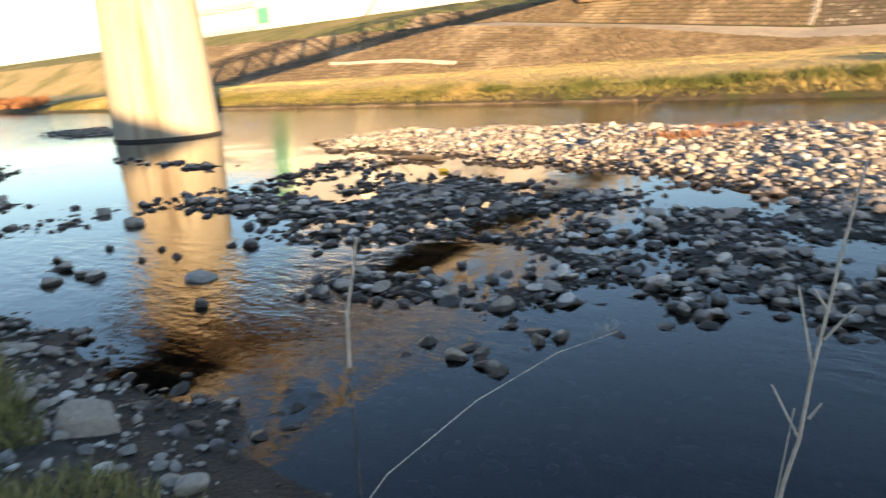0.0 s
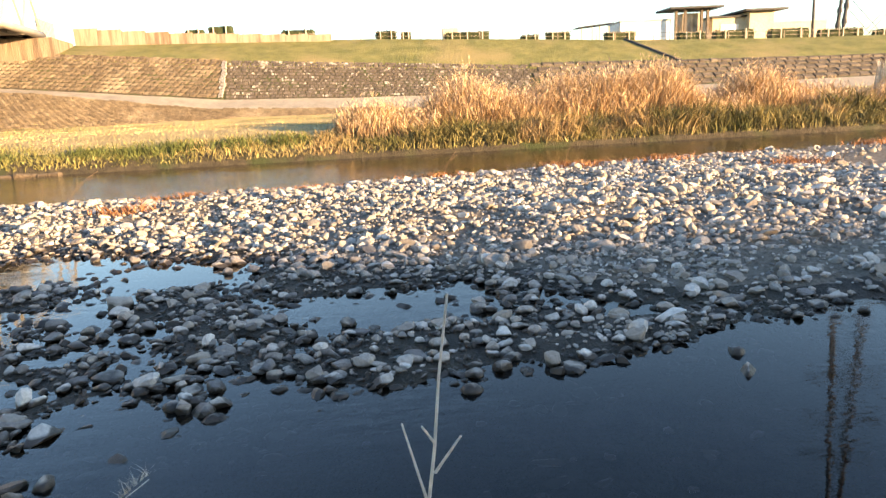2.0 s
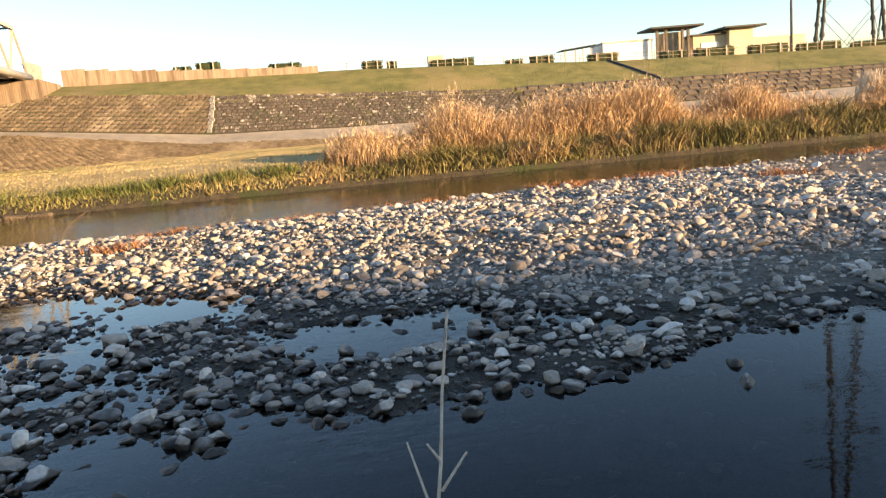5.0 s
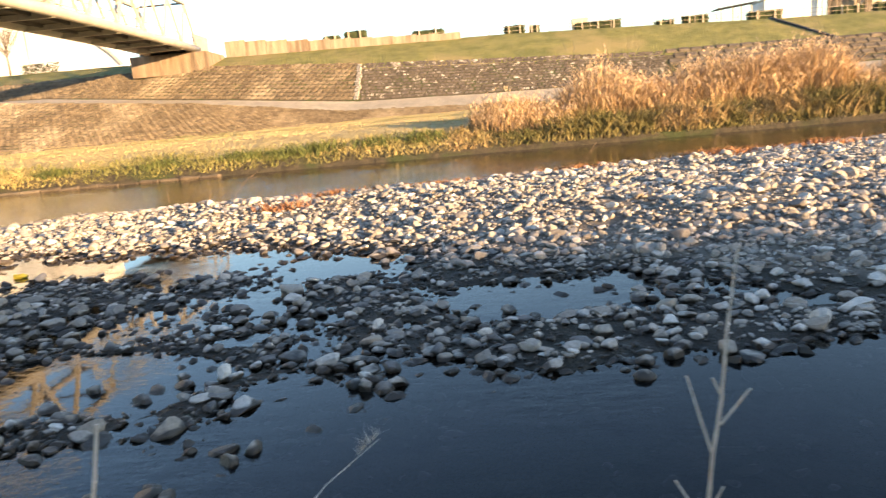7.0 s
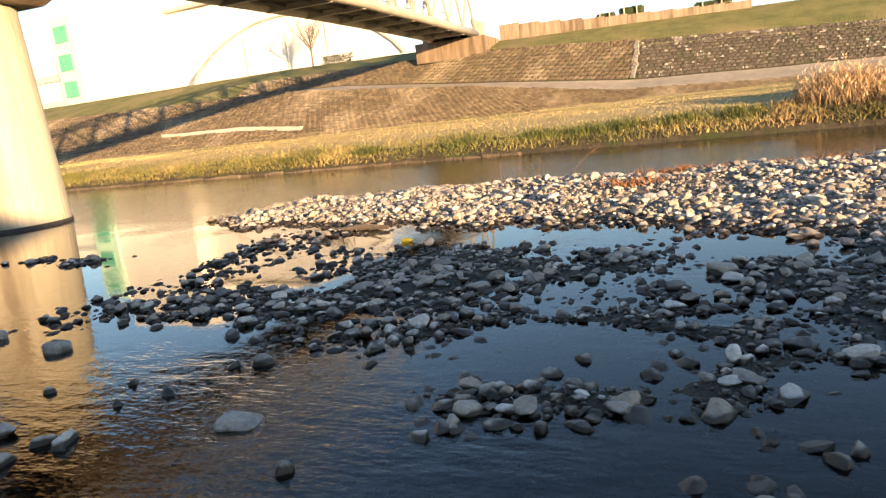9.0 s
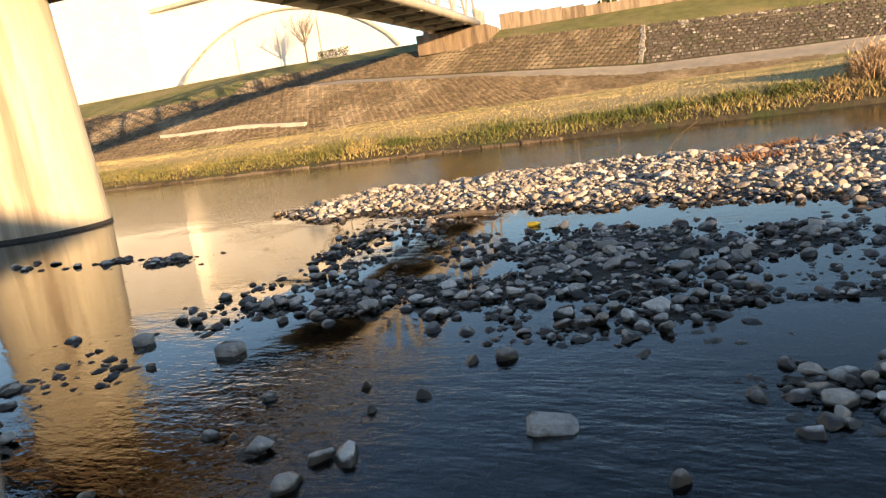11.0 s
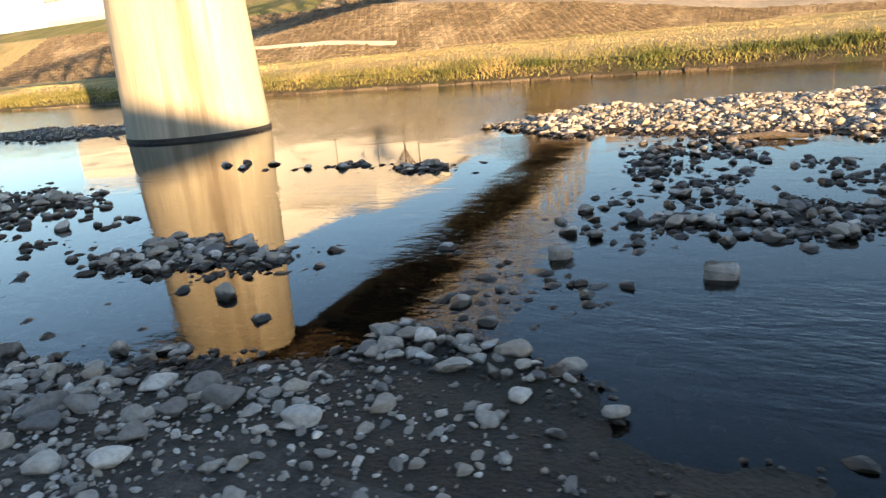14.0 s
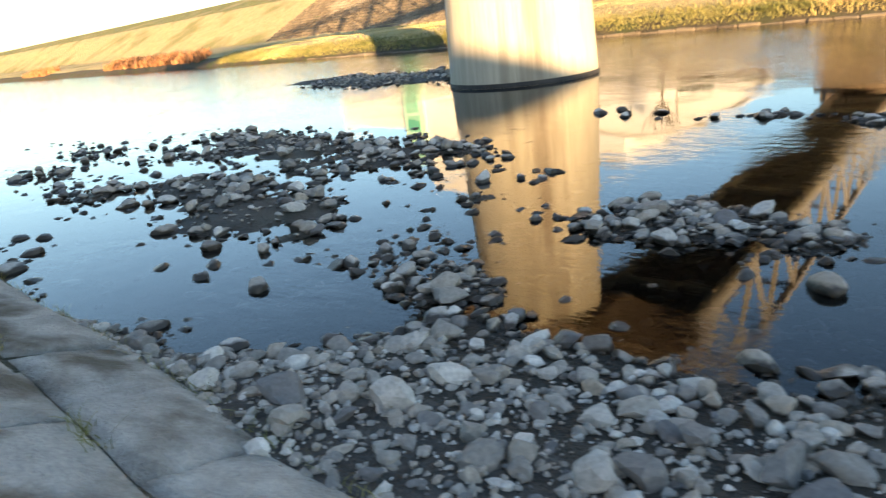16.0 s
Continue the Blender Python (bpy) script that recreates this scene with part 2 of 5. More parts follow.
BEIGE = mat("beige_wall", (0.50, 0.42, 0.30), (0.60, 0.51, 0.37), 0.5, 0.85, 0.1)
# Pale pane colour has the glare of reflected sky painted into it.
PANEL = mat("sky_glare_window", (0.40, 0.44, 0.43), (0.50, 0.54, 0.52), 0.6, 0.2, 0.0)
DARK = mat("dark_metal", (0.03, 0.03, 0.032), (0.06, 0.058, 0.055), 2.0, 0.6, 0.1)
GLASS = mat("window_glass", (0.05, 0.06, 0.07), (0.09, 0.10, 0.12), 0.5, 0.08, 0.0, spec=0.8)
HEDGE = mat("hedge_leaves", (0.02, 0.03, 0.009), (0.055, 0.07, 0.022), 3.0, 0.8, 0.4, island=0.4)
REED = mat("dry_reed", (0.33, 0.215, 0.11), (0.54, 0.375, 0.205), 1.0, 0.9, 0.0, island=0.35)
GRASSG = mat("green_grass", (0.125, 0.132, 0.036), (0.29, 0.252, 0.09), 0.5, 0.8, 0.0, island=0.4, third=(0.44, 0.34, 0.14), third_scale=0.3)
SKIRT = mat("reed_litter", (0.10, 0.10, 0.032), (0.27, 0.215, 0.085), 0.8, 0.9, 0.0, island=0.45, third=(0.40, 0.28, 0.14), third_scale=0.5)
BLOCKP = mat("pale_block_stone", (0.27, 0.25, 0.22), (0.46, 0.43, 0.375), 9.0, 0.9, 0.5, third=(0.12, 0.105, 0.08), third_scale=5.0)
LUSH = mat("lush_grass", (0.055, 0.075, 0.018), (0.15, 0.165, 0.045), 1.0, 0.8, 0.0, island=0.35)
GRASSY = mat("yellow_grass", (0.44, 0.345, 0.155), (0.57, 0.455, 0.22), 0.7, 0.85, 0.0, island=0.14, third=(0.31, 0.28, 0.10), third_scale=0.12)
STALK = mat("dead_stalk", (0.55, 0.44, 0.33), (0.78, 0.67, 0.54), 14.0, 0.8, 0.2, fine=90)
PLUME = mat("grass_plume", (0.58, 0.48, 0.37), (0.78, 0.68, 0.55), 12.0, 0.95, 0.0, island=0.25)
PLUMEO = mat("reed_plume", (0.47, 0.335, 0.205), (0.63, 0.475, 0.315), 1.0, 0.95, 0.0, island=0.25)
BARK = mat("grey_bark", (0.10, 0.08, 0.06), (0.20, 0.165, 0.13), 4.0, 0.9, 0.5)
RUST = mat("rust_leaves", (0.26, 0.115, 0.05), (0.42, 0.21, 0.095), 3.0, 0.9, 0.0, island=0.4)
TWIG = mat("brown_twig", (0.16, 0.105, 0.065), (0.27, 0.19, 0.125), 6.0, 0.9, 0.2)

# ---- helpers of this scene ----
rng = np.random.default_rng(7)
TABLE = rng.random((256, 256))


def vnoise(x, y, scale, seed=0):
    """Smooth value noise from -1 to 1 over the plan."""
    u, v = np.asarray(x, float) * scale + seed * 17.3, np.asarray(y, float) * scale + seed * 9.7
    i, j = np.floor(u).astype(int), np.floor(v).astype(int)
    f, g = u - i, v - j
    f, g = f * f * (3 - 2 * f), g * g * (3 - 2 * g)
    t = lambda a, b: TABLE[a % 256, b % 256]
    return 2 * ((t(i, j) * (1 - f) + t(i + 1, j) * f) * (1 - g) + (t(i, j + 1) * (1 - f) + t(i + 1, j + 1) * f) * g) - 1


def thing(name, at=(0, 0, 0), label="", category="", group="", kind="", rz=0):
    ob = new(name)
    ob.matrix_world = pose(*at, 0, 0, rz)
    return tagged(ob, label, category, group, kind)


def part(name, bm, material, parent=None, label=""):
    me = bpy.data.meshes.new(name)
    bm.to_mesh(me)
    bm.free()
    me.materials.append(material)
    ob = new(name, me)
    ob.parent = parent
    return tagged(ob, label)


def mesh_from(name, verts, faces, material, smooth=False):
    """A mesh from vertices and faces; faces: a list, or arrays of equal polygons."""
    me = bpy.data.meshes.new(name)
    if isinstance(faces, tuple):
        sizes = np.concatenate([np.full(len(f), f.shape[1]) for f in faces]).astype(np.int32)
        loops = np.concatenate([f.ravel() for f in faces]).astype(np.int32)
        me.vertices.add(len(verts))
        me.vertices.foreach_set("co", np.asarray(verts, np.float32).ravel())
        me.loops.add(len(loops))
        me.loops.foreach_set("vertex_index", loops)
        me.polygons.add(len(sizes))
        me.polygons.foreach_set("loop_start", np.concatenate([[0], np.cumsum(sizes)[:-1]]).astype(np.int32))
        me.update(calc_edges=True)
        if not smooth:
            me.shade_flat()
    else:
        me.from_pydata([tuple(map(float, v)) for v in verts], [], faces)
    me.materials.append(material)
    if smooth:
        me.shade_smooth()
    return me


def box(bm, x0, y0, z0, x1, y1, z1, bevel=0.0):
    made = bmesh.ops.create_cube(bm, size=1.0, matrix=Matrix.Translation(((x0 + x1) / 2, (y0 + y1) / 2, (z0 + z1) / 2)) @ Matrix.Diagonal((x1 - x0, y1 - y0, z1 - z0, 1)))
    if bevel:
        edges = list({e for v in made["verts"] for e in v.link_edges})
        bmesh.ops.bevel(bm, geom=edges, offset=bevel, segments=1, affect="EDGES")
    return bm


def bar(bm, a, b, w, h=None):
    """A straight bar of w by h from a to b."""
    a, b = Vector(a), Vector(b)
    m = Matrix.Translation((a + b) / 2) @ (b - a).to_track_quat("Y", "Z").to_matrix().to_4x4()
    bmesh.ops.create_cube(bm, size=1.0, matrix=m @ Matrix.Diagonal((w, (b - a).length, h or w, 1)))
    return bm


def rod(bm, a, b, r0, r1=None, seg=8):
    a, b = Vector(a), Vector(b)
    m = Matrix.Translation((a + b) / 2) @ (b - a).to_track_quat("Z", "Y").to_matrix().to_4x4()
    bmesh.ops.create_cone(bm, cap_ends=True, segments=seg, radius1=r0, radius2=r0 if r1 is None else r1, depth=(b - a).length, matrix=m)
    return bm


def blades(points, heights, width, lean, seed, segs=2, droop=0.5):
    """Bent tapering blades as one soup of vertices and faces; each blade is its own island."""
    r = np.random.default_rng(seed)
    p, h = np.asarray(points, float), np.asarray(heights, float)
    n = len(p)
    a, b = r.uniform(0, 2 * math.pi, n), r.uniform(0, 2 * math.pi, n)
    ca, sa = np.cos(a) * width, np.sin(a) * width
    k = r.uniform(0.2, 1.0, n) * lean * h
    dx, dy = np.cos(b) * k, np.sin(b) * k
    rows = []
    for s in range(segs):
        f = s / segs
        q = 1 - f * 0.6
        px, py, pz = p[:, 0] + dx * f**1.7, p[:, 1] + dy * f**1.7, p[:, 2] + h * (f - droop * lean * 0.3 * f * f)
        rows += [np.stack([px - ca * q, py - sa * q, pz], -1), np.stack([px + ca * q, py + sa * q, pz], -1)]
    rows.append(np.stack([p[:, 0] + dx, p[:, 1] + dy, p[:, 2] + h * (1 - droop * lean * 0.3)], -1))
    m = 2 * segs + 1
    verts = np.stack(rows, 1).reshape(-1, 3)
    base = np.arange(n)[:, None] * m
    quads = [base + np.array([[2 * s, 2 * s + 1, 2 * s + 3, 2 * s + 2]]) for s in range(segs - 1)]
    tris = base + np.array([[m - 3, m - 2, m - 1]])
    return verts, (*quads, tris)


# ---- the lie of the land ----
def crest(x):
    return np.interp(x, [-150, -60, -12, 2, 15, 31, 50, 90], [10.2, 10.0, 9.0, 8.65, 8.1, 7.3, 6.75, 6.3])


def toe(x):
    """Foot of the near bank."""
    return np.interp(x, [-40, -20, -15, -12, -9, -6, -3, 0, 3, 8, 20], [1.2, 1.3, 1.5, 1.6, 1.9, 2.2, 2.3, 2.7, 3.2, 3.4, 3.4])


def shore(x):
    """Edge of the water below the near bank."""
    return np.interp(x, [-40, -17, -15, -14, -13.6, -12.7, -11.5, -10.4, -9.3, -8.6, -8, -7.2, -5.5, -3, 0, 3, 8], [1.3, 1.5, 1.9, 2.6, 3.3, 3.6, 3.7, 4.1, 4.9, 4.7, 4.3, 4.0, 3.7, 4.0, 3.8, 3.7, 3.8])


def shelf(x):
    """Near edge of the stony shallows."""
    return np.interp(x, [-40, -12, -10, -8.5, -7, -5, -3, -1.8, -0.5, 0.5, 1.1, 1.9, 2.5, 3.8, 4.8, 5.7, 6.4, 7.8, 20], [8, 7.6, 7.2, 6.9, 7.4, 7.2, 6.9, 5.9, 6.2, 6.5, 6.9, 7.2, 7.4, 7.1, 7.25, 7.7, 8.0, 8.4, 9.0])


def bar_near(x):
    """Near edge of the dry gravel bar."""
    return np.interp(x, [-13.6, -11.6, -10, -6, -3.6, -1.5, 0.5, 1.5, 3.2, 4.6, 5.7, 6.6, 7.6, 20], [16.4, 14.9, 14.8, 14.6, 14.2, 13.8, 13.0, 12.1, 11.1, 10.0, 9.1, 8.6, 8.7, 9.3])


def bar_far(x):
    return np.interp(x, [-13.8, -11.8, -5.4, -2, 2, 8, 15, 26, 60], [16.4, 19.0, 20.6, 20.2, 20.8, 22.4, 23.5, 25.2, 27.5])


# Low gravel banks and open pools: centre, half widths, height or depth.
MOUNDS = [(-1.4, 6.4, 0.75, 0.35, 0.03), (-5.6, 5.1, 0.7, 0.45, 0.01), (0.6, 5.7, 0.5, 0.3, 0.02), (0.7, 7.1, 0.8, 0.45, 0.06), (0.2, 6.5, 0.6, 0.35, 0.03), (-14.2, 11.4, 3.2, 0.3, 0.06), (-12.9, 6.1, 1.25, 0.45, 0.09), (-15.3, 6.1, 0.8, 0.3, 0.06),
          (-22.2, 7.3, 3.4, 1.0, 0.1), (-19.4, 8.2, 1.4, 0.6, 0.08), (-19.0, 4.5, 2.4, 0.8, 0.1), (-24.2, 3.7, 2.8, 0.5, 0.08), (-14.5, 4.0, 0.7, 0.4, 0.08), (-28, 5.6, 2.5, 0.6, 0.06), (-32, 17.6, 4.0, 1.2, 0.14), (-8.0, 10.6, 0.9, 0.35, 0.05), (-9.0, 12.9, 1.1, 0.5, 0.03), (-8.3, 7.9, 0.9, 1.0, 0.045), (-9.0, 6.4, 0.8, 0.8, 0.05), (-8.6, 9.6, 0.6, 0.8, 0.05)]
POOLS = [(3.0, 9.7, 1.5, 0.85, 0.13), (4.25, 9.2, 0.5, 0.35, 0.1), (0.0, 12.0, 1.5, 0.9, 0.12), (-2.3, 12.7, 1.6, 0.95, 0.13), (-4.4, 13.0, 1.6, 0.95, 0.12), (-6.4, 13.0, 1.6, 1.1, 0.12),
         (-1.3, 7.65, 1.45, 0.85, 0.15), (-6.2, 7.2, 1.9, 1.0, 0.16), (-10.9, 10.0, 1.6, 3.4, 0.2), (-6.0, 10.0, 1.2, 0.7, 0.11), (-0.2, 9.9, 0.4, 0.2, 0.11), (-0.2, 8.7, 0.35, 0.2, 0.11), (1.6, 8.9, 0.3, 0.2, 0.1), (-4.2, 9.3, 0.5, 0.3, 0.1)]


def low(x, y):
    """Ground from the near bank to the middle of the channel."""
    b, s, h0, n0, f0 = toe(x), shore(x), shelf(x), bar_near(x), bar_far(x)
    bank = 0.2 + np.clip(b - y, 0, None) * 0.4
    bank = np.where(bank > 0.82, 0.82 + (bank - 0.82) * 0.12, bank)
    crown = np.interp(x, [20, 31, 38, 46, 60, 90], [9.6, 9.6, 8.9, 8.0, 7.8, 7.8])
    bank = np.maximum(bank, np.minimum(crown, (-8.0 - y) * crown / 14.0))
    beach = 0.2 * (s - y) / np.maximum(s - b, 0.2)
    near = np.where(y < b, bank, beach)
    deep = -0.26 * np.clip((y - s) / 1.6, 0, 1)
    shallow = -0.26 + 0.22 * np.clip((y - h0 + 0.6) / 0.9, 0, 1)
    up = np.interp(x, [-9, -5, -3, 1], [0.0, 0.01, 0.03, 0.045]) * np.clip((y - h0) / 0.6, 0, 1)
    mask = np.clip((x + 11.5) / 2.5, 0, 1)
    water = np.where(mask > 0, np.maximum(deep, deep * (1 - mask) + (shallow + up) * mask), deep)
    water = np.where(y < s + 1.6, np.where(y > h0 - 0.6, water, deep), water)
    water = np.where((y >= s + 1.6), -0.26 + (shallow + up + 0.26) * mask, water)
    dry = np.clip((y - n0) / 1.0, -1, 1) * 0.12 + np.clip((y - n0 - 1) / 3.5, 0, 1) * 0.22
    dry = np.minimum(dry, (f0 - y) * 0.16)
    on_bar = (x > -14) & (y > n0 - 0.4)
    water = np.where(on_bar, np.maximum(water, np.maximum(dry, -0.6)), water)
    water = np.where((y > f0 + 0.5) | ((x <= -14) & (y > 14)), np.minimum(water, np.maximum(-0.6, (f0 - y) * 0.16)), water)
    for cx, cy, rx, ry, h in MOUNDS:
        d = ((x - cx) / rx) ** 2 + ((y - cy) / ry) ** 2
        water = np.maximum(water, h - 0.075 - 0.03 * d)
    for cx, cy, rx, ry, h in POOLS:
        d = ((x - cx) / rx) ** 2 + ((y - cy) / ry) ** 2
        water = np.minimum(water, -h + 0.12 * d)
    water = water + 0.045 * vnoise(x, y, 0.9, 1) + 0.035 * vnoise(x, y, 2.3, 2) + 0.02 * vnoise(x, y, 4.1, 7)
    return np.where(y < s, near + np.where(y < b, 0.03, 0.012) * vnoise(x, y, 1.7, 3), water)


def far(x, y):
    """Far bank: grassy flat, ramp path between two revetments, turf slope and crest."""
    zo = np.interp(x, [-110, -50, -45, -27, -13, 0, 12], [7.4, 6.3, 5.9, 4.2, 2.2, 1.6, 1.3])
    zi = np.interp(x, [-110, -45, -28, -12, 0, 20, 60], [7.6, 6.3, 4.6, 3.0, 2.6, 2.2, 2.2])
    zt = np.interp(x, [-110, -60, -28, -12, 16, 48, 80], [8.4, 8.2, 7.9, 6.64, 4.95, 4.25, 4.0])
    zc = crest(x)
    yb = 66 - 2.0 * (zo - 1.25)
    z = np.where(y < 31.5, (y - 31) * 0.9, np.where(y < 33.5, 0.45 + (y - 31.5) * 0.28, np.where(y < 37, 1.01 + (y - 33.5) * 0.07, 1.25)))
    z = np.where(y > yb, 1.25 + (y - yb) / np.maximum(66 - yb, 0.1) * (zo - 1.25), z)
    z = np.where(y > 66, zo + (y - 66) / 3 * (zi - zo), z)
    z = np.where(y > 69, zi + (y - 69) / 3.5 * (zt - zi), z)
    z = np.where(y > 72.5, zt + (y - 72.5) / 7.5 * (zc - zt), z)
    z = np.where(y > 80, zc, z)
    z = np.where(y > 88, zc - np.clip((y - 88) / 30, 0, 1) * 0.8, z)
    return z + np.where((y > 32) & (y < 60), 0.06 * vnoise(x, y, 0.35, 4) + 0.03 * vnoise(x, y, 1.1, 5), 0.02 * vnoise(x, y, 0.4, 6))


def land(x, y):
    x, y = np.asarray(x, float), np.asarray(y, float)
    return np.where(y < 29.5, low(x, y), np.maximum(far(x, y), -0.6))


def steps(*spans):
    out = []
    for a, b, d in spans:
        out += list(np.arange(a, b, d))
    return np.array(out)


gx = np.r_[-3000, -1200, -500, -260, steps((-160, -40, 4), (-40, -20, 0.6), (-20, 12, 0.2), (12, 40, 0.8), (40, 120, 5)), 260, 500, 1200, 3000]
gy = np.r_[-3000, -1000, -300, -100, -50, -30, steps((-24, -2, 1.5), (-2, 12, 0.16), (12, 24, 0.3), (24, 40, 0.5), (40, 92, 1.0)), 100, 130, 200, 500, 1200, 3000]
GX, GY = np.meshgrid(gx, gy)
GZ = land(GX, GY)
verts = np.stack([GX, GY, GZ], -1).reshape(-1, 3)
nx, ny = len(gx), len(gy)
faces = [(j * nx + i, j * nx + i + 1, (j + 1) * nx + i + 1, (j + 1) * nx + i) for j in range(ny - 1) for i in range(nx - 1)]
ground = new("ground", mesh_from("ground", verts, faces, BED, True))
tagged(ground, "river bed, grassy banks and embankments as one sheet", "ground", kind="structure")
for m in (SILT, EARTH, STRAW, TURF, PATHM, GRAVEL):
    ground.data.materials.append(m)
cx = (GX[:-1, :-1] + GX[1:, 1:]) / 2
cy = (GY[:-1, :-1] + GY[1:, 1:]) / 2
cz = (GZ[:-1, :-1] + GZ[1:, 1:]) / 2
zone = np.where(cz > 0.11, 1, 0)
zone = np.where((cz > 0.07) & (cy > 8), 6, zone)
zone = np.where(cy < toe(cx) - 0.1, 2, zone)
zone = np.where(cy < -6, 4, zone)
zone = np.where((cy > 30.8), 2, zone)
zone = np.where((cy > 32.6), 3, zone)
zone = np.where((cy > 66) & (cy < 69), 5, zone)
zone = np.where(cy > 69, 4, zone)
zone = np.where((cy > 69) & (cy < 72.5) & (cx > -60), 2, zone)
zone = np.where((cy < 66) & (cy > 67 - 2.0 * (far(cx, 65.99 + 0 * cx) - 1.25)) & (cx > -105) & (cx < 6), 2, zone)
ground.data.polygons.foreach_set("material_index", zone.astype(np.int32).ravel())

bm = bmesh.new()
bmesh.ops.create_grid(bm, x_segments=1, y_segments=1, size=1.0, matrix=Matrix.Translation((0, 16.0, 0)) @ Matrix.Diagonal((400, 16.5, 1, 1)))
tagged(part("water", bm, WATER), "shallow clear river water reflecting the sky", "river", kind="structure")

# ---- stones ----
def stone_mesh(seed, level):
    r = np.random.default_rng(seed)
    bm = bmesh.new()
    bmesh.ops.create_icosphere(bm, subdivisions=level, radius=1.0)
    cuts = [(Vector(r.normal(size=3)).normalized(), r.uniform(0.48, 0.82)) for _ in range(11)]
    for v in bm.verts:
        c = v.co.copy()
        for d, k in cuts:
            over = c.dot(d) - k
            if over > 0:
                c -= d * over * 0.97
        c *= 1 + 0.08 * noise.noise(v.co * 1.7 + Vector((seed * 3.1, 0, 0)))
        v.co = c
    return bm


BASES = []
for s in range(14):
    bm = stone_mesh(s, 3)
    BASES.append((np.array([v.co[:] for v in bm.verts]), [tuple(v.index for v in f.verts) for f in bm.faces]))
    bm.free()
SMALL = []
for s in range(16):
    bm = stone_mesh(40 + s, 2)
    SMALL.append((np.array([v.co[:] for v in bm.verts]), np.array([[v.index for v in f.verts] for f in bm.faces])))
    bm.free()


TINY = []
for s in range(12):
    bm = stone_mesh(80 + s, 1)
    TINY.append((np.array([v.co[:] for v in bm.verts]), np.array([[v.index for v in f.verts] for f in bm.faces])))
    bm.free()


def scatter(count, x0, x1, y0, y1, want, seed):
    """Points of the plan kept with the chance want(x, y)."""
    r = np.random.default_rng(seed)
    x, y = r.uniform(x0, x1, count), r.uniform(y0, y1, count)
    keep = r.random(count) < want(x, y)
    return x[keep], y[keep]


def want_stones(x, y):
    z = land(x, y)
    w = np.where(z > -0.02, 1.0, np.where(z > -0.10, 0.75, np.where(z > -0.2, 0.4, 0.1)))
    w = w * np.where(vnoise(x, y, 0.8, 8) + 0.6 * vnoise(x, y, 2.2, 9) < -0.35, 0.45, 1.0)
    w = np.where(y < toe(x) + 0.1, 0.12 * (y > toe(x) - 0.9) * (x > -13), w)
    return np.where((y > bar_far(x) + 0.6) & (x > -14), 0.0, w)


def stone_field(name, x, y, r, sink, seed, label, shapes=None):
    g = np.random.default_rng(seed)
    shapes = shapes or SMALL
    z = land(x, y)
    vs, fs, off = [], [], 0
    for k, (v, f) in enumerate(shapes):
        xx, yy, zz, rr = x[k :: len(shapes)], y[k :: len(shapes)], z[k :: len(shapes)], r[k :: len(shapes)]
        n = len(xx)
        a, t = g.uniform(0, 2 * math.pi, n)[:, None], g.uniform(-0.3, 0.3, n)[:, None]
        sx, sy, sz = rr * g.uniform(0.8, 1.4, n), rr * g.uniform(0.65, 1.05, n), rr * g.uniform(0.4, 0.8, n)
        qx, qy, qz = v[:, 0] * sx[:, None], v[:, 1] * sy[:, None], v[:, 2] * sz[:, None]
        qz = qz + qx * t
        w = np.stack([qx * np.cos(a) - qy * np.sin(a) + xx[:, None], qx * np.sin(a) + qy * np.cos(a) + yy[:, None], qz + (zz + sz * sink)[:, None]], -1)
        vs.append(w.reshape(-1, 3))
        fs.append((f[None] + off + (np.arange(n) * len(v))[:, None, None]).reshape(-1, 3))
        off += n * len(v)
    me = mesh_from(name, np.concatenate(vs), (np.concatenate(fs),), STONES)
    return tagged(new(name, me), label, "stones", kind="stuff")


g = np.random.default_rng(3)
x, y = scatter(70000, -15, 14, 4.5, 24, want_stones, 11)
stone_field("river_stones", x, y, g.gamma(2.6, 0.0165, len(x)).clip(0.022, 0.14), 0.42, 12, "pale grey rounded cobbles covering the gravel bar and shallows")
x, y = scatter(8000, 14, 60, 8.5, 28, want_stones, 13)
stone_field("river_stones", x, y, g.gamma(3.0, 0.02, len(x)).clip(0.04, 0.18), 0.4, 14, "pale grey rounded cobbles on the downstream gravel bar")
x, y = scatter(17000, -36, -11, 1.5, 20, lambda a, b: want_stones(a, b) * np.where(b > 14, 0.5, 1.0), 15)
stone_field("river_stones", x, y, g.gamma(3.0, 0.02, len(x)).clip(0.035, 0.16), 0.6, 16, "dark wet cobbles in low banks breaking the water")
x, y = scatter(12500, -16.5, -5.5, 1.4, 5.2, lambda a, b: (land(a, b) > -0.06) * (b > toe(a) - 0.3) * np.interp(a, [-11, -9.5, -7.5], [1, 0.5, 0.12]), 17)
stone_field("beach_stones", x, y, g.gamma(1.7, 0.0128, len(x)).clip(0.012, 0.085), 0.4, 18, "dry blue-grey cobbles and pebbles on the near beach")

x, y = scatter(1700, -5.5, 1.5, 2.2, 4.4, lambda a, b: (land(a, b) > -0.1) * (b > toe(a) - 0.25) * np.interp(a, [-0.6, 0.8], [1, 0.15]), 19)
stone_field("beach_stones", x, y, g.gamma(2.0, 0.016, len(x)).clip(0.014, 0.085), 0.35, 20, "grey cobbles at the foot of the weedy bank")

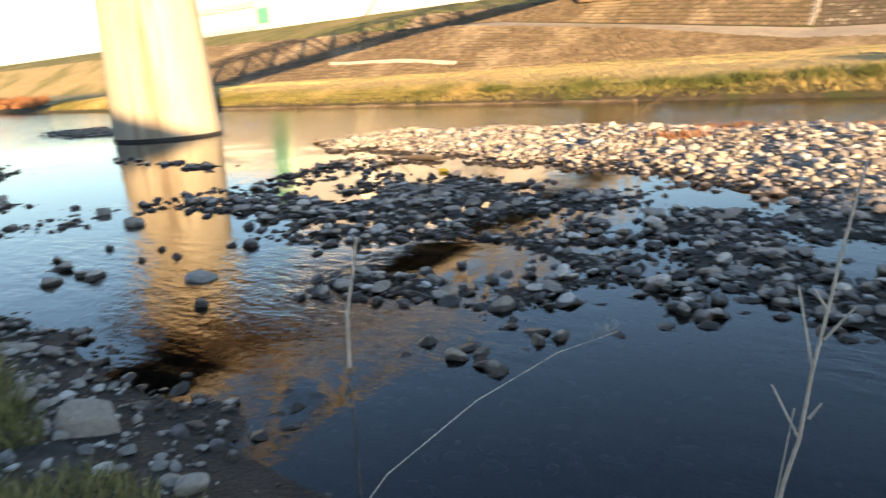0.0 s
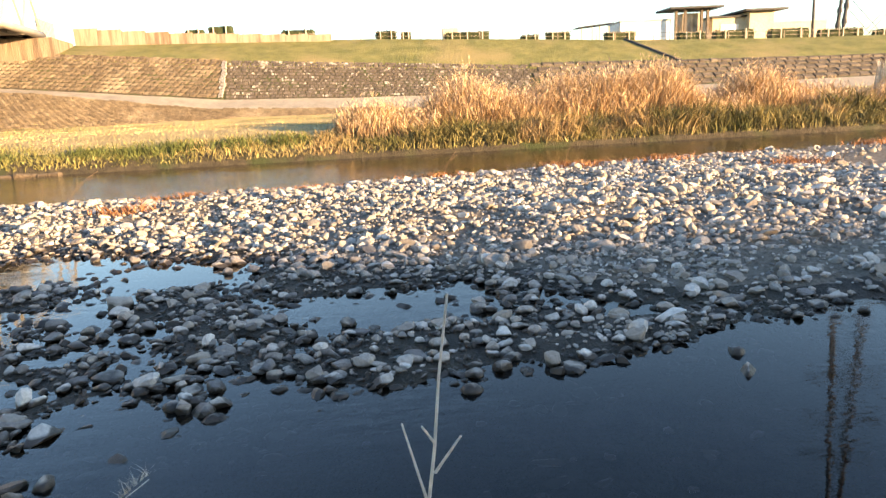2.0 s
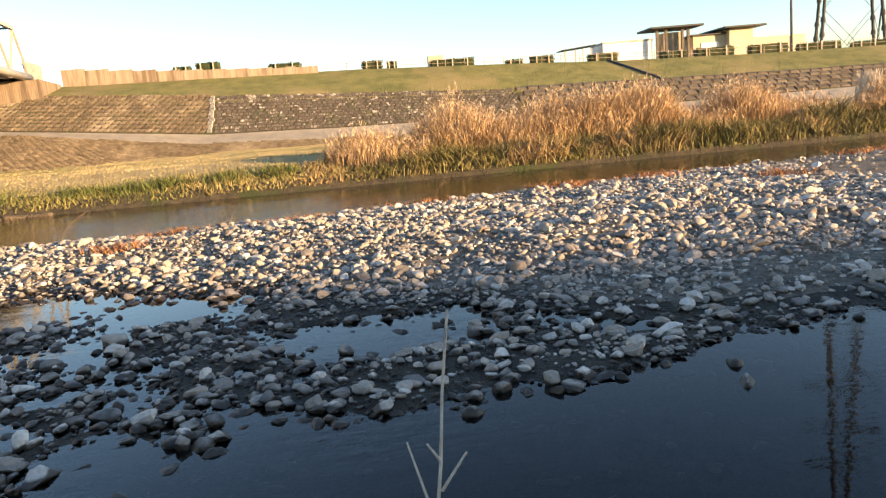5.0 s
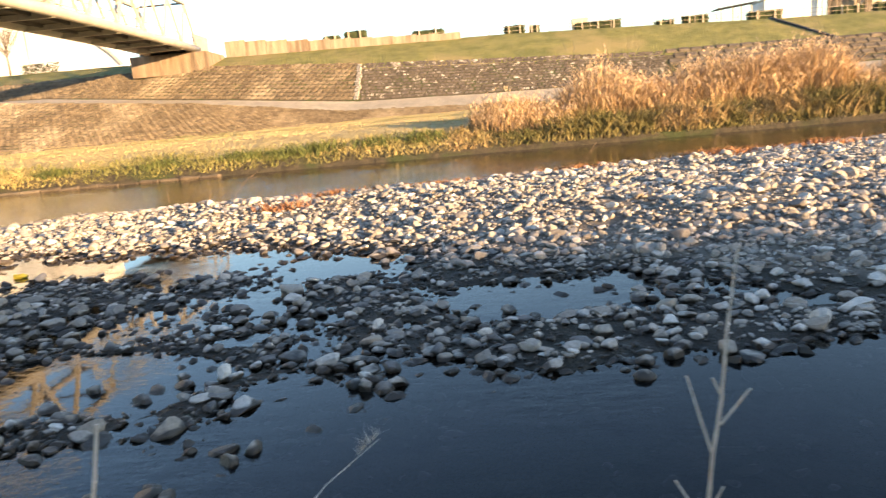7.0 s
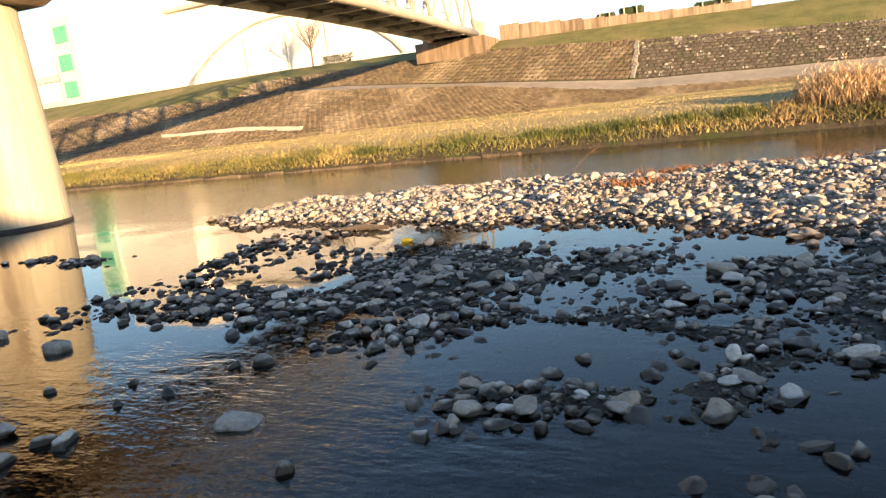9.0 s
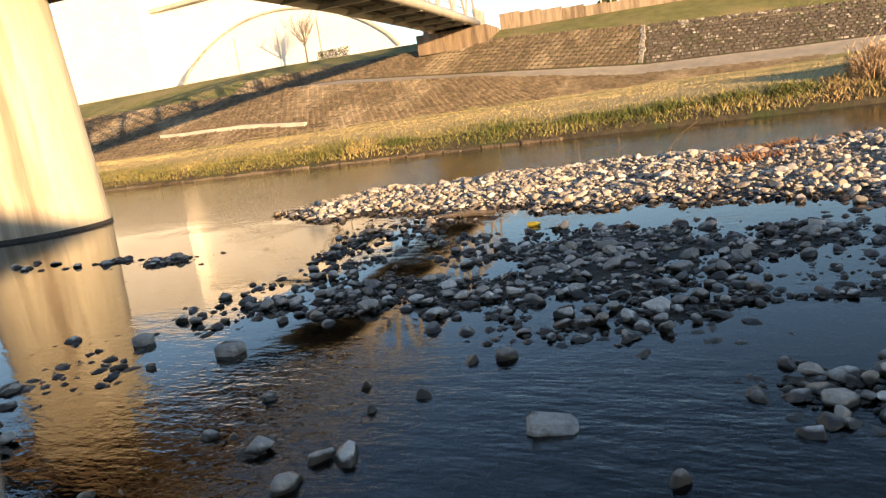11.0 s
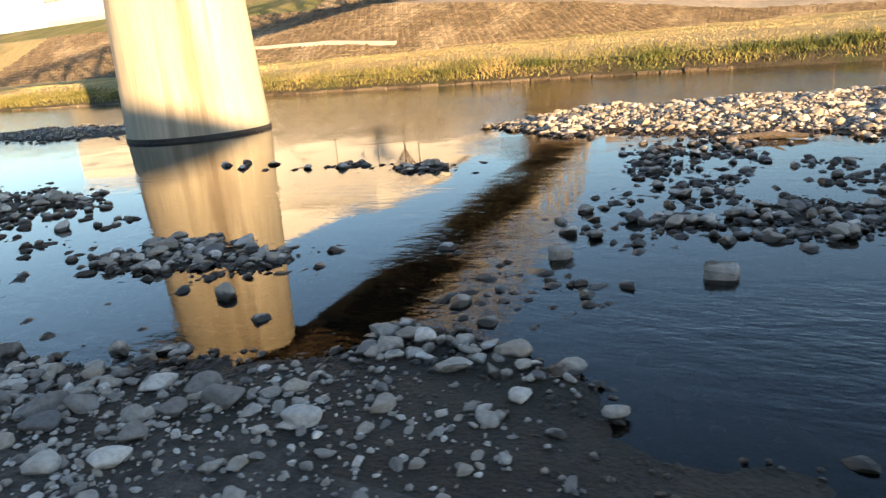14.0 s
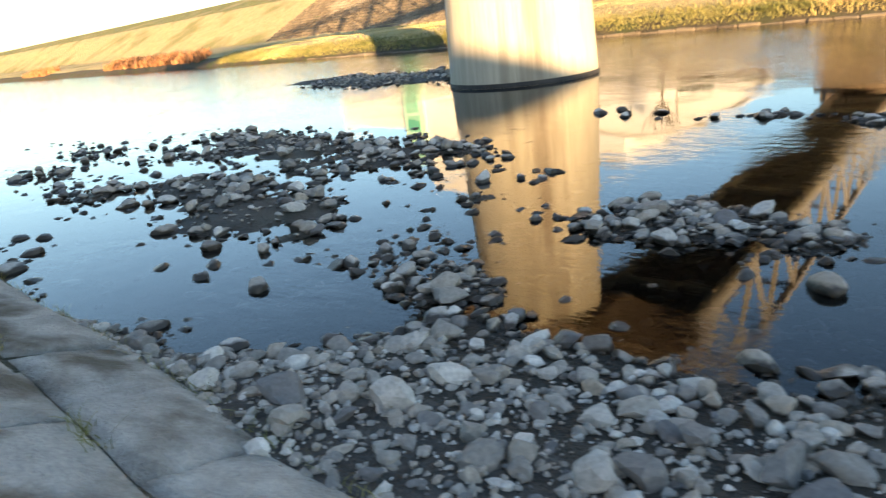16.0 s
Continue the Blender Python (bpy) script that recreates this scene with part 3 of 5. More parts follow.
x, y = scatter(34000, -15, 14, 4.8, 23, lambda a, b: want_stones(a, b) * (land(a, b) > -0.07), 24)
stone_field("pebbles", x, y, g.uniform(0.018, 0.05, len(x)), 0.5, 25, "small pebbles filling the gaps between cobbles", TINY)
x, y = scatter(16000, -36, -5.5, 1.5, 20, lambda a, b: (land(a, b) > -0.07) * (b > toe(a)), 26)
stone_field("pebbles", x, y, g.uniform(0.015, 0.04, len(x)), 0.5, 27, "small pebbles between the wet stones", TINY)

# Low stones breaking the thin water under the bridge and off the bank.
x, y = scatter(6500, -11, 8, 4.2, 14.5, lambda a, b: 0.6 * ((land(a, b) > -0.2) & (land(a, b) < 0.0) & (vnoise(a, b, 1.1, 33) > -0.15)), 34)
stone_field("river_stones", x, y, g.gamma(4.0, 0.016, len(x)).clip(0.035, 0.12), 0.9, 35, "dark wet stones breaking the thin water")

# Single stones that stand out, nearest the walk.
near_meshes = []
for v, f in BASES:
    near_meshes.append(mesh_from("stone", v, f, STONE, True))


def stone(x, y, r, flat=0.62, turn=0.0, lift=0.3, label="grey rounded river stone on the stream bed", kindm=0):
    ob = new("stone", near_meshes[kindm % len(near_meshes)])
    z = float(land(x, y))
    ob.matrix_world = pose(x, y, z + r * flat * lift, 0, 0, turn) @ Matrix.Diagonal((r * 1.15, r * 0.9, r * flat, 1))
    return tagged(ob, label, "stone", "river stones")


def standing_stone(x, y, r, turn, label, kindm):
    """A stone that stands on the bed and shows its top above water or gravel."""
    ob = new("stone", near_meshes[kindm % len(near_meshes)])
    bed = float(land(x, y)) - r * 0.25
    top = max(bed + r * 1.1, r * 0.55)
    ob.matrix_world = pose(x, y, (top + bed) / 2, 0, 0, turn) @ Matrix.Diagonal((r * 1.25, r * 1.0, (top - bed) / 2 / 0.74, 1))
    return tagged(ob, label, "stone", "river stones")


SHELF_STONES = [(0.59, 8.07, 0.136), (1.34, 8.33, 0.102), (1.07, 7.88, 0.092), (2.88, 7.88, 0.102), (3.36, 7.92, 0.092), (3.61, 7.86, 0.087), (2.53, 7.69, 0.085), (3.83, 7.56, 0.088), (3.79, 7.24, 0.084), (4.24, 8.41, 0.089), (4.56, 7.67, 0.101),
                (6.12, 11.21, 0.145), (4.5, 11.0, 0.137), (0.54, 7.0, 0.139), (1.25, 6.58, 0.08), (-0.2, 10.55, 0.193), (6.08, 7.17, 0.112), (6.18, 7.65, 0.098), (3.62, 8.3, 0.109), (5.01, 11.46, 0.144), (5.63, 7.8, 0.075), (-0.64, 9.87, 0.133), (0.51, 9.51, 0.101)]
POOL_STONES = [(-1.27, 7.11, 0.088), (-1.37, 6.81, 0.094), (0.08, 6.62, 0.14), (0.77, 6.12, 0.087), (0.01, 5.64, 0.109), (0.4, 5.75, 0.09), (0.56, 5.69, 0.073), (-1.87, 5.82, 0.101), (-1.68, 6.31, 0.112), (-1.41, 6.11, 0.085),
               (-1.06, 6.14, 0.075), (-0.58, 6.54, 0.1), (0.23, 7.24, 0.086), (-2.57, 5.16, 0.074), (-4.77, 5.07, 0.135), (-1.1, 7.5, 0.08), (-0.9, 6.85, 0.09), (0.9, 6.3, 0.085)]
STREAM_STONES = [(-3.1, 8.2, 0.17), (-4.08, 10.82, 0.162), (-3.01, 9.68, 0.13), (-5.3, 6.21, 0.092), (-4.63, 6.06, 0.097), (-4.54, 6.78, 0.109), (-4.24, 6.91, 0.111), (-4.88, 7.54, 0.111), (-5.25, 7.59, 0.112), (-6.1, 5.15, 0.08), (-4.96, 5.03, 0.103),
                 (-4.99, 4.67, 0.12), (-7.05, 8.03, 0.126), (-6.05, 5.85, 0.072), (-4.98, 5.79, 0.093), (-4.64, 4.99, 0.065), (-8.06, 6.38, 0.08), (-10.86, 4.88, 0.102), (-9.31, 5.64, 0.116), (-8.93, 5.36, 0.099), (-11.63, 5.25, 0.146)]
BEACH_STONES = [(-10.65, 3.62, 0.117), (-10.24, 3.65, 0.123), (-10.14, 3.32, 0.098), (-9.93, 3.54, 0.136), (-9.26, 3.5, 0.105), (-9.62, 3.86, 0.097), (-10.31, 3.16, 0.099), (-10.85, 3.17, 0.12), (-10.84, 2.87, 0.117), (-8.92, 3.84, 0.089), (-8.27, 3.95, 0.081), (-8.49, 4.84, 0.128),
                (-9.39, 4.68, 0.119), (-9.5, 4.54, 0.084), (-9.34, 4.88, 0.109), (-10.31, 2.55, 0.104), (-9.96, 2.74, 0.1), (-10.11, 3.0, 0.09), (-11.33, 3.62, 0.096), (-7.86, 3.97, 0.059)]
SHINGLE_STONES = [(-12.09, 2.17, 0.114), (-11.97, 2.34, 0.101), (-12.59, 2.29, 0.079), (-12.7, 2.85, 0.087), (-14.02, 3.81, 0.14), (-12.26, 3.24, 0.083), (-11.91, 3.21, 0.083), (-11.25, 3.54, 0.082), (-12.72, 2.32, 0.065), (-13.88, 2.27, 0.094), (-13.9, 2.64, 0.106), (-14.73, 2.21, 0.099),
                  (-13.97, 1.94, 0.086), (-11.68, 3.07, 0.063), (-11.71, 3.49, 0.085), (-12.04, 3.23, 0.061), (-17.34, 2.71, 0.117), (-15.71, 2.99, 0.141), (-16.53, 2.78, 0.107), (-19.1, 1.64, 0.169)]
for i, (x, y, r) in enumerate(SHELF_STONES + POOL_STONES + STREAM_STONES + BEACH_STONES + SHINGLE_STONES):
    deep = float(land(x, y)) < -0.03
    tone = "pale-topped wet stone standing out of the water" if deep else "pale grey dry stone on the gravel"
    standing_stone(x, y, r, i * 47.0, tone, i)
g = np.random.default_rng(23)
x, y = scatter(900, -14, 8, 2.5, 9.5, lambda a, b: want_stones(a, b) * 0.9 * np.where((a < -5.5) & (b < 5), 0.35, 1.0), 21)
for i in range(min(190, len(x))):
    stone(x[i], y[i], min(max(float(g.gamma(5, 0.012)), 0.035), 0.11), float(g.uniform(0.5, 0.8)), float(g.uniform(0, 360)), 0.35,
          "dark wet stone in the shallows" if land(x[i], y[i]) < 0 else "pale grey cobble on the shingle", i)
stone(-0.78, 3.33, 0.21, 0.8, 30, 0.35, "large grey boulder beside weeds on the bank", 3)
stone(0.45, 3.3, 0.1, 0.7, 80, 0.4, "grey stone at the foot of the bank", 5)


def squared(x, y, w, h, turn, label):
    """A roughly squared stone block, its corners knocked off."""
    bm = bmesh.new()
    h = h + 0.04 - float(land(x, y))
    box(bm, -w / 2, -w * 0.4, 0, w / 2, w * 0.4, h, w * 0.13)
    for v in bm.verts:
        v.co += Vector((noise.noise(v.co * 9 + Vector((x, 0, 0))), noise.noise(v.co * 9 + Vector((0, y, 3))), noise.noise(v.co * 9 + Vector((5, 0, y))))) * w * 0.06
    ob = part("stone_block", bm, BLOCKP)
    ob.matrix_world = pose(x, y, float(land(x, y)) - 0.04, 0, 4, turn)
    return tagged(ob, label, "stone", "river stones")


squared(-7.38, 6.85, 0.29, 0.11, 8, "squared pale stone block standing in the shallows")
squared(-8.9, 7.05, 0.22, 0.11, 25, "small squared pale stone block in the shallows")
squared(-3.5, 5.72, 0.36, 0.06, 15, "flat pale stone slab just above the water")

# ---- bridge: pier, truss and abutment ----
AX, SL = -20.35, -0.153


def on_axis(y, off=0.0, z=9.0):
    """A point of the bridge at plan distance y, off metres to its downstream side."""
    return Vector((AX + SL * y + off * 0.988, y + off * 0.151, z + float(np.interp(y, [-26, 16, 45, 60, 74], [-0.2, 0.1, 0.6, 0.62, 0.5]))))


RZ = math.degrees(math.atan(-SL))
pier = thing("bridge_pier", (-24.2, 16.7, -0.8), "tall tapered pale concrete bridge pier standing in the river", "bridge pier", rz=RZ)
bm = bmesh.new()
N = 48
rings = []
for z, k in ((0, 1.03), (0.75, 1.0), (0.82, 1.0), (8.2, 0.86)):
    ring = []
    for i in range(N):
        a = 2 * math.pi * i / N
        ring.append(bm.verts.new((2.3 * k * math.cos(a), 2.0 * k * math.sin(a), z)))
    rings.append(ring)
for a, b in zip(rings, rings[1:]):
    for i in range(N):
        bm.faces.new((a[i], a[(i + 1) % N], b[(i + 1) % N], b[i]))
bm.faces.new(rings[-1])
for f in bm.faces:
    f.smooth = len(f.verts) == 4
part("shaft", bm, PIERM, pier)
bm = bmesh.new()
prof = [(-2.3, 0), (-5.0, 1.0), (-5.0, 1.7), (5.0, 1.7), (5.0, 1.0), (2.3, 0)]
fr = [bm.verts.new((x, -1.5, z + 8.1)) for x, z in prof]
bk = [bm.verts.new((x, 1.5, z + 8.1)) for x, z in prof]
bm.faces.new(fr)
bm.faces.new(bk[::-1])
for i in range(6):
    j = (i + 1) % 6
    bm.faces.new((fr[j], fr[i], bk[i], bk[j]))
bmesh.ops.recalc_face_normals(bm, faces=bm.faces)
# Cap takes the abutment's brown, much darker than the shaft below.
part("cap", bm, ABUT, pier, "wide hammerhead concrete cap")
bm = bmesh.new()
bmesh.ops.create_cone(bm, cap_ends=False, segments=48, radius1=1.0, radius2=1.0, depth=0.16, matrix=Matrix.Translation((0, 0, 0.83)) @ Matrix.Diagonal((2.33, 2.03, 1, 1)))
part("waterline_band", bm, DARK, pier, "dark wet band at the water line")

bridge = thing("truss_bridge", (0, 0, 0), "pale painted steel truss footbridge crossing the river", "bridge")
Y0, Y1, HALF, RISE = -26.0, 73.6, 2.25, 4.3
bays = 20
SPANS = [Y0 + (Y1 - Y0) * i / 10 for i in range(11)]


def sweep(pts, section, smooth=False):
    """One closed member of the given cross section (across, up) along a chain of points."""
    bm = bmesh.new()
    rows = [[bm.verts.new(q + Vector((0.988 * u, 0.151 * u, v))) for u, v in section] for q in pts]
    m = len(section)
    for a, b in zip(rows, rows[1:]):
        for i in range(m):
            bm.faces.new((a[i], a[(i + 1) % m], b[(i + 1) % m], b[i])).smooth = smooth
    bm.faces.new(rows[0])
    bm.faces.new(rows[-1][::-1])
    bmesh.ops.recalc_face_normals(bm, faces=bm.faces)
    return bm


def oblong(w, h):
    return ((-w / 2, -h / 2), (w / 2, -h / 2), (w / 2, h / 2), (-w / 2, h / 2))


TUBE = [(0.36 * math.cos(2 * math.pi * i / 16), 0.36 * math.sin(2 * math.pi * i / 16)) for i in range(16)]
for side in (-1, 1):
    part("bottom_chord", sweep([on_axis(q, side * HALF, 9.35) for q in SPANS], TUBE, True), STEEL, bridge)
    part("top_chord", sweep([on_axis(min(max(q, Y0 + 2.5), Y1 - 2.5), side * HALF, 9.3 + RISE) for q in SPANS], oblong(0.34, 0.34)), STEEL, bridge)
step = (Y1 - Y0) / bays
for side in (-1, 1):
    for i in range(bays):
        ya, yb = Y0 + i * step, Y0 + (i + 1) * step
        ym = (ya + yb) / 2
        for a, b in ((ya, ym), (yb, ym)):
            bm = bmesh.new()
            bar(bm, on_axis(a, side * HALF, 9.5), on_axis(b, side * HALF, 9.3 + RISE), 0.2, 0.2)
            part("diagonal", bm, STEEL, bridge)
for i in range(bays + 1):
    bm = bmesh.new()
    yy = Y0 + i * step
    bar(bm, on_axis(yy, -HALF, 9.12), on_axis(yy, HALF, 9.12), 0.3, 0.35)
    part("floor_beam", bm, STEEL, bridge)
    if i < bays:
        bm = bmesh.new()
        bar(bm, on_axis(yy + step / 2, -HALF, 9.3 + RISE), on_axis(yy + step / 2, HALF, 9.3 + RISE), 0.16, 0.16)
        part("top_strut", bm, DARK, bridge)
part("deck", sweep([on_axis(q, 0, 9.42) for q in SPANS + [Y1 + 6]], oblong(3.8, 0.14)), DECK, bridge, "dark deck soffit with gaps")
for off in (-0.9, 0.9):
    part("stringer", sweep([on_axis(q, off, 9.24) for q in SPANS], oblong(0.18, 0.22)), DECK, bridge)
for side in (-1, 1):
    for zz in (10.0, 10.6):
        part("handrail", sweep([on_axis(q, side * 1.9, zz) for q in SPANS + [Y1 + 6]], oblong(0.06, 0.06)), STEEL, bridge)
    for i in range(14):
        bm = bmesh.new()
        yy = Y1 - 0.4 + i * 0.4
        bar(bm, on_axis(yy, side * 2.05, 9.3), on_axis(yy, side * 2.05, 11.0), 0.1, 0.1)
        part("railing_post", bm, STEEL, bridge)

ab = thing("abutment", (0, 0, 0), "stained concrete abutment carrying the bridge end", "abutment", kind="structure")
bm = bmesh.new()
box(bm, -4.2, 0, 0, 3.6, 7.0, 2.1, 0.05)
o = part("seat_wall", bm, ABUT, ab)
o.matrix_world = pose(*on_axis(71.8, 0, 6.9), 0, 0, RZ)
bm = bmesh.new()
box(bm, -4.2, 1.6, 1.0, -3.7, 9.0, 3.0, 0.04)
o = part("wing_wall", bm, ABUT, ab)
o.matrix_world = pose(*on_axis(73.0, 0, 7.45), 0, 0, RZ)

# parapet wall along the crest, stepping down away from the bridge
parapet = thing("parapet_wall", (0, 0, 0), "weathered concrete parapet along the embankment crest", "wall", kind="structure")
for i in range(11):
    xa = -28.8 + i * 2.4
    bm = bmesh.new()
    top = np.interp(xa, [-29, -19, -7, 0], [11.0, 10.1, 9.45, 9.2])
    box(bm, xa, 79.6, float(crest(xa)) - 0.6, xa + 2.37, 79.95, float(top), 0.02)
    part("panel", bm, PARAPET, parapet)

# ---- revetments ----
def slope_blocks(name, x0, x1, ya, yb, stepx, stepy, material, label, jitter=0.0, proud=0.1, skew=0.0, where=None, seed=1, gap=0.06):
    """Blocks laid on the land between two lines, as one joined piece."""
    r = np.random.default_rng(seed)
    vs, fs = [], []
    xs = np.arange(x0, x1, stepx)
    for row, f in enumerate(np.arange(0, 1, stepy)):
        for xx in xs:
            xx = xx + (row % 2) * stepx * 0.5 + r.uniform(-jitter, jitter)
            y0, y1 = ya(xx), yb(xx)
            if y1 - y0 < 0.5 or (where and not where(xx, y0 + f * (y1 - y0))):
                continue
            pa, pb = y0 + (f + 0.06 * stepy) * (y1 - y0), y0 + (f + stepy * 0.9) * (y1 - y0)
            p = proud * r.uniform(0.6, 1.3)
            w = stepx - gap
            base = len(vs)
            k = skew * stepx
            for dx, yy, up in ((0, pa, 0), (w, pa, 0), (w + k, pb, 0), (k, pb, 0), (0.06, pa + 0.05, p), (w - 0.06, pa + 0.05, p), (w + k - 0.06, pb - 0.05, p * 0.5), (k + 0.06, pb - 0.05, p * 0.5)):
                vs.append((xx + dx, yy, -0.04 + up * 1.2 + (0.04 if up else 0)))
            for q in ((4, 5, 6, 7), (0, 1, 5, 4), (1, 2, 6, 5), (2, 3, 7, 6), (3, 0, 4, 7)):
                fs.append(tuple(base + i for i in q))
    vs = np.array(vs)
    vs[:, 2] += land(vs[:, 0], vs[:, 1])
    return vs, fs


def foot(x):
    return float(66 - 2.0 * (np.interp(x, [-110, -50, -45, -27, -13, 0, 12], [7.4, 6.3, 5.9, 4.2, 2.2, 1.6, 1.3]) - 1.25))


def field(name, label, material, *args, **kw):
    own = kw.pop("own", None)
    v, f = slope_blocks(name, *args, material, label, **kw)
    v = np.array(v).reshape(-1, 8, 3)
    mine = np.zeros(len(v), bool) if own is None else (v[:, 0, 0] > own[0]) & (v[:, 0, 0] < own[1])
    mine &= np.cumsum(mine) <= 290
    rest = v[~mine]
    quads = ((4, 5, 6, 7), (0, 1, 5, 4), (1, 2, 6, 5), (2, 3, 7, 6), (3, 0, 4, 7))
    ob = new(name, mesh_from(name, rest.reshape(-1, 3), [tuple(8 * k + i for i in q) for k in range(len(rest)) for q in quads], material))
    for one in v[mine]:
        b = new("block", mesh_from("block", one, list(quads), BLOCKO if material is BLOCK else WALLO))
        b.parent = ob
    return tagged(ob, label, "revetment", kind="structure")


field("revetment_lower", "brown weathered concrete block revetment below the ramp", BLOCK, -105, 6, foot, lambda x: 65.9, 0.6, 0.06, proud=0.15, skew=0.5, seed=2, gap=0.17, own=(-30, -9))
field("revetment_upper", "brown weathered concrete block revetment above the ramp", BLOCK, -60, -12.6, lambda x: 69.1, lambda x: 72.4, 0.6, 0.11, proud=0.15, skew=0.5, seed=3, gap=0.17, own=(-30, -12.6))
field("revetment_masonry", "dark rough masonry revetment with pale lichened stones", WALLS, -11.9, 17, lambda x: 69.1, lambda x: 72.4, 0.42, 0.09, jitter=0.1, proud=0.07, seed=4, gap=0.03, own=(-12, -2))
field("revetment_ribbed", "ribbed brown concrete revetment", RIB, 17.5, 115, lambda x: 69.1, lambda x: 72.4, 1.15, 0.24, proud=0.12, seed=5, gap=0.07)
bm = bmesh.new()
g = np.random.default_rng(29)
for i in range(13):
    ya, yb = 69.1 + 3.3 * i / 13, 69.1 + 3.3 * (i + 0.9) / 13
    xx = -12.2 + g.uniform(-0.08, 0.08)
    bar(bm, (xx, ya, float(land(xx, ya)) + 0.06), (xx + 0.05, yb, float(land(xx, yb)) + 0.06), g.uniform(0.3, 0.5), g.uniform(0.16, 0.26))
tagged(part("edge_strip", bm, BLOCKP), "column of pale rough stones edging the masonry", "strip", kind="structure")
bm = bmesh.new()
for i in range(10):
    xa, xb = -42.6 - i * 1.9, -42.6 - (i + 1) * 1.9
    bar(bm, (xa, 58.6, float(land(xa, 58.6)) + 0.12), (xb, 58.6, float(land(xb, 58.6)) + 0.12), 0.5, 0.4)
tagged(part("berm_beam", bm, CONC), "pale concrete beam across the lower revetment", "beam", kind="structure")
bm = bmesh.new()
for i in range(8):
    ya, yb = 72.6 + i * 0.95, 72.6 + (i + 1) * 0.95
    bar(bm, (32.8 - i * 0.4, ya, float(land(32.8 - i * 0.4, ya)) + 0.12), (32.4 - i * 0.4, yb, float(land(32.4 - i * 0.4, yb)) + 0.08), 0.26, 0.18)
tagged(part("slope_drain", bm, DARK), "dark open drain running down the turf slope", "drain", kind="structure")

# stone edging along the far water line
edging = thing("bank_edging", (0, 0, 0), "row of pale concrete edging blocks at the far water line", "edging", kind="structure")
bm = bmesh.new()
box(bm, -0.46, -0.14, -0.14, 0.46, 0.16, 0.08, 0.05)
eb = part("edging_block", bm, BLOCKO, edging)
g = np.random.default_rng(31)
eb.matrix_world = pose(-58, 31.0, 0)
for i in range(50):
    q = new("edging_block", eb.data)
    q.parent = edging
    q.matrix_world = pose(-57 + i * 0.95, 31.0 + g.uniform(-0.06, 0.06), g.uniform(-0.04, 0.04), 0, g.uniform(-4, 4), g.uniform(-9, 9))

# near concrete slabs under the end of the walk
slabs = thing("slab_revetment", (0, 0, 0), "cracked grey concrete slabs paving the near bank", "revetment", kind="structure")
g = np.random.default_rng(37)
for i in range(15):
    for j in range(5):
        wide, deep = g.uniform(0.85, 1.15), 0.72
        x0 = -24.0 + i * 1.02 + 0.31 * j + g.uniform(-0.12, 0.12)
        lean, up, tilt = g.uniform(-0.22, -0.05), g.uniform(0.04, 0.07), g.uniform(-0.02, 0.02)
        cols, rows, vs, fs = 9, 7, [], []
        for b in range(rows):
            for a in range(cols):
                u, v = a / (cols - 1), b / (rows - 1)
                px = x0 + u * wide + v * lean
                py = float(toe(px)) + 0.05 - deep * (j + 1) + v * (deep - 0.012)
                px += 0.05 * float(vnoise(px, py, 2.1, 51)) + 0.02 * float(vnoise(px, py, 7.0, 52))
                py += 0.06 * float(vnoise(px, py, 1.7, 53))
                rim = min(a, cols - 1 - a, b, rows - 1 - b)
                drop = 0.045 if rim == 0 else (0.008 if rim == 1 else 0.0)
                vs.append((px, py, float(land(px, py)) + up + tilt * (u - 0.5) - drop + 0.014 * float(vnoise(px, py, 3.0, 54)) + 0.008 * float(vnoise(px, py, 9.0, 55))))
        for b in range(rows - 1):
            for a in range(cols - 1):
                k = b * cols + a
                fs.append((k, k + 1, k + 1 + cols, k + cols))
        ring = list(range(cols)) + [r * cols + cols - 1 for r in range(1, rows)] + [rows * cols - 1 - c for c in range(1, cols)] + [(rows - 1 - r) * cols for r in range(1, rows - 1)]
        base = len(vs)
        vs += [(vs[k][0], vs[k][1], vs[k][2] - 0.16) for k in ring]
        fs += [(ring[k], base + k, base + (k + 1) % len(ring), ring[(k + 1) % len(ring)]) for k in range(len(ring))]
        ob = new("slab", mesh_from("slab", vs, fs, SLAB, True))
        ob.parent = slabs

# ---- buildings and hedges along the far crest ----
def window(parent, x, y, z, w, h, frame_mat=None, pane_mat=None):
    """A framed pane on a wall that faces the river (front at y)."""
    win = new("window")
    win.parent = parent
    bm = bmesh.new()
    for x0, z0, x1, z1 in ((x, z, x + w, z + 0.12), (x, z + h - 0.12, x + w, z + h), (x, z + 0.12, x + 0.12, z + h - 0.12), (x + w - 0.12, z + 0.12, x + w, z + h - 0.12)):
        box(bm, x0, y - 0.12, z0, x1, y + 0.05, z1)
    part("frame", bm, frame_mat or DARK, win)
    bm = bmesh.new()
    box(bm, x + 0.1, y - 0.06, z + 0.1, x + w - 0.1, y + 0.02, z + h - 0.1)
    part("pane", bm, pane_mat or GLASS, win)
    return win


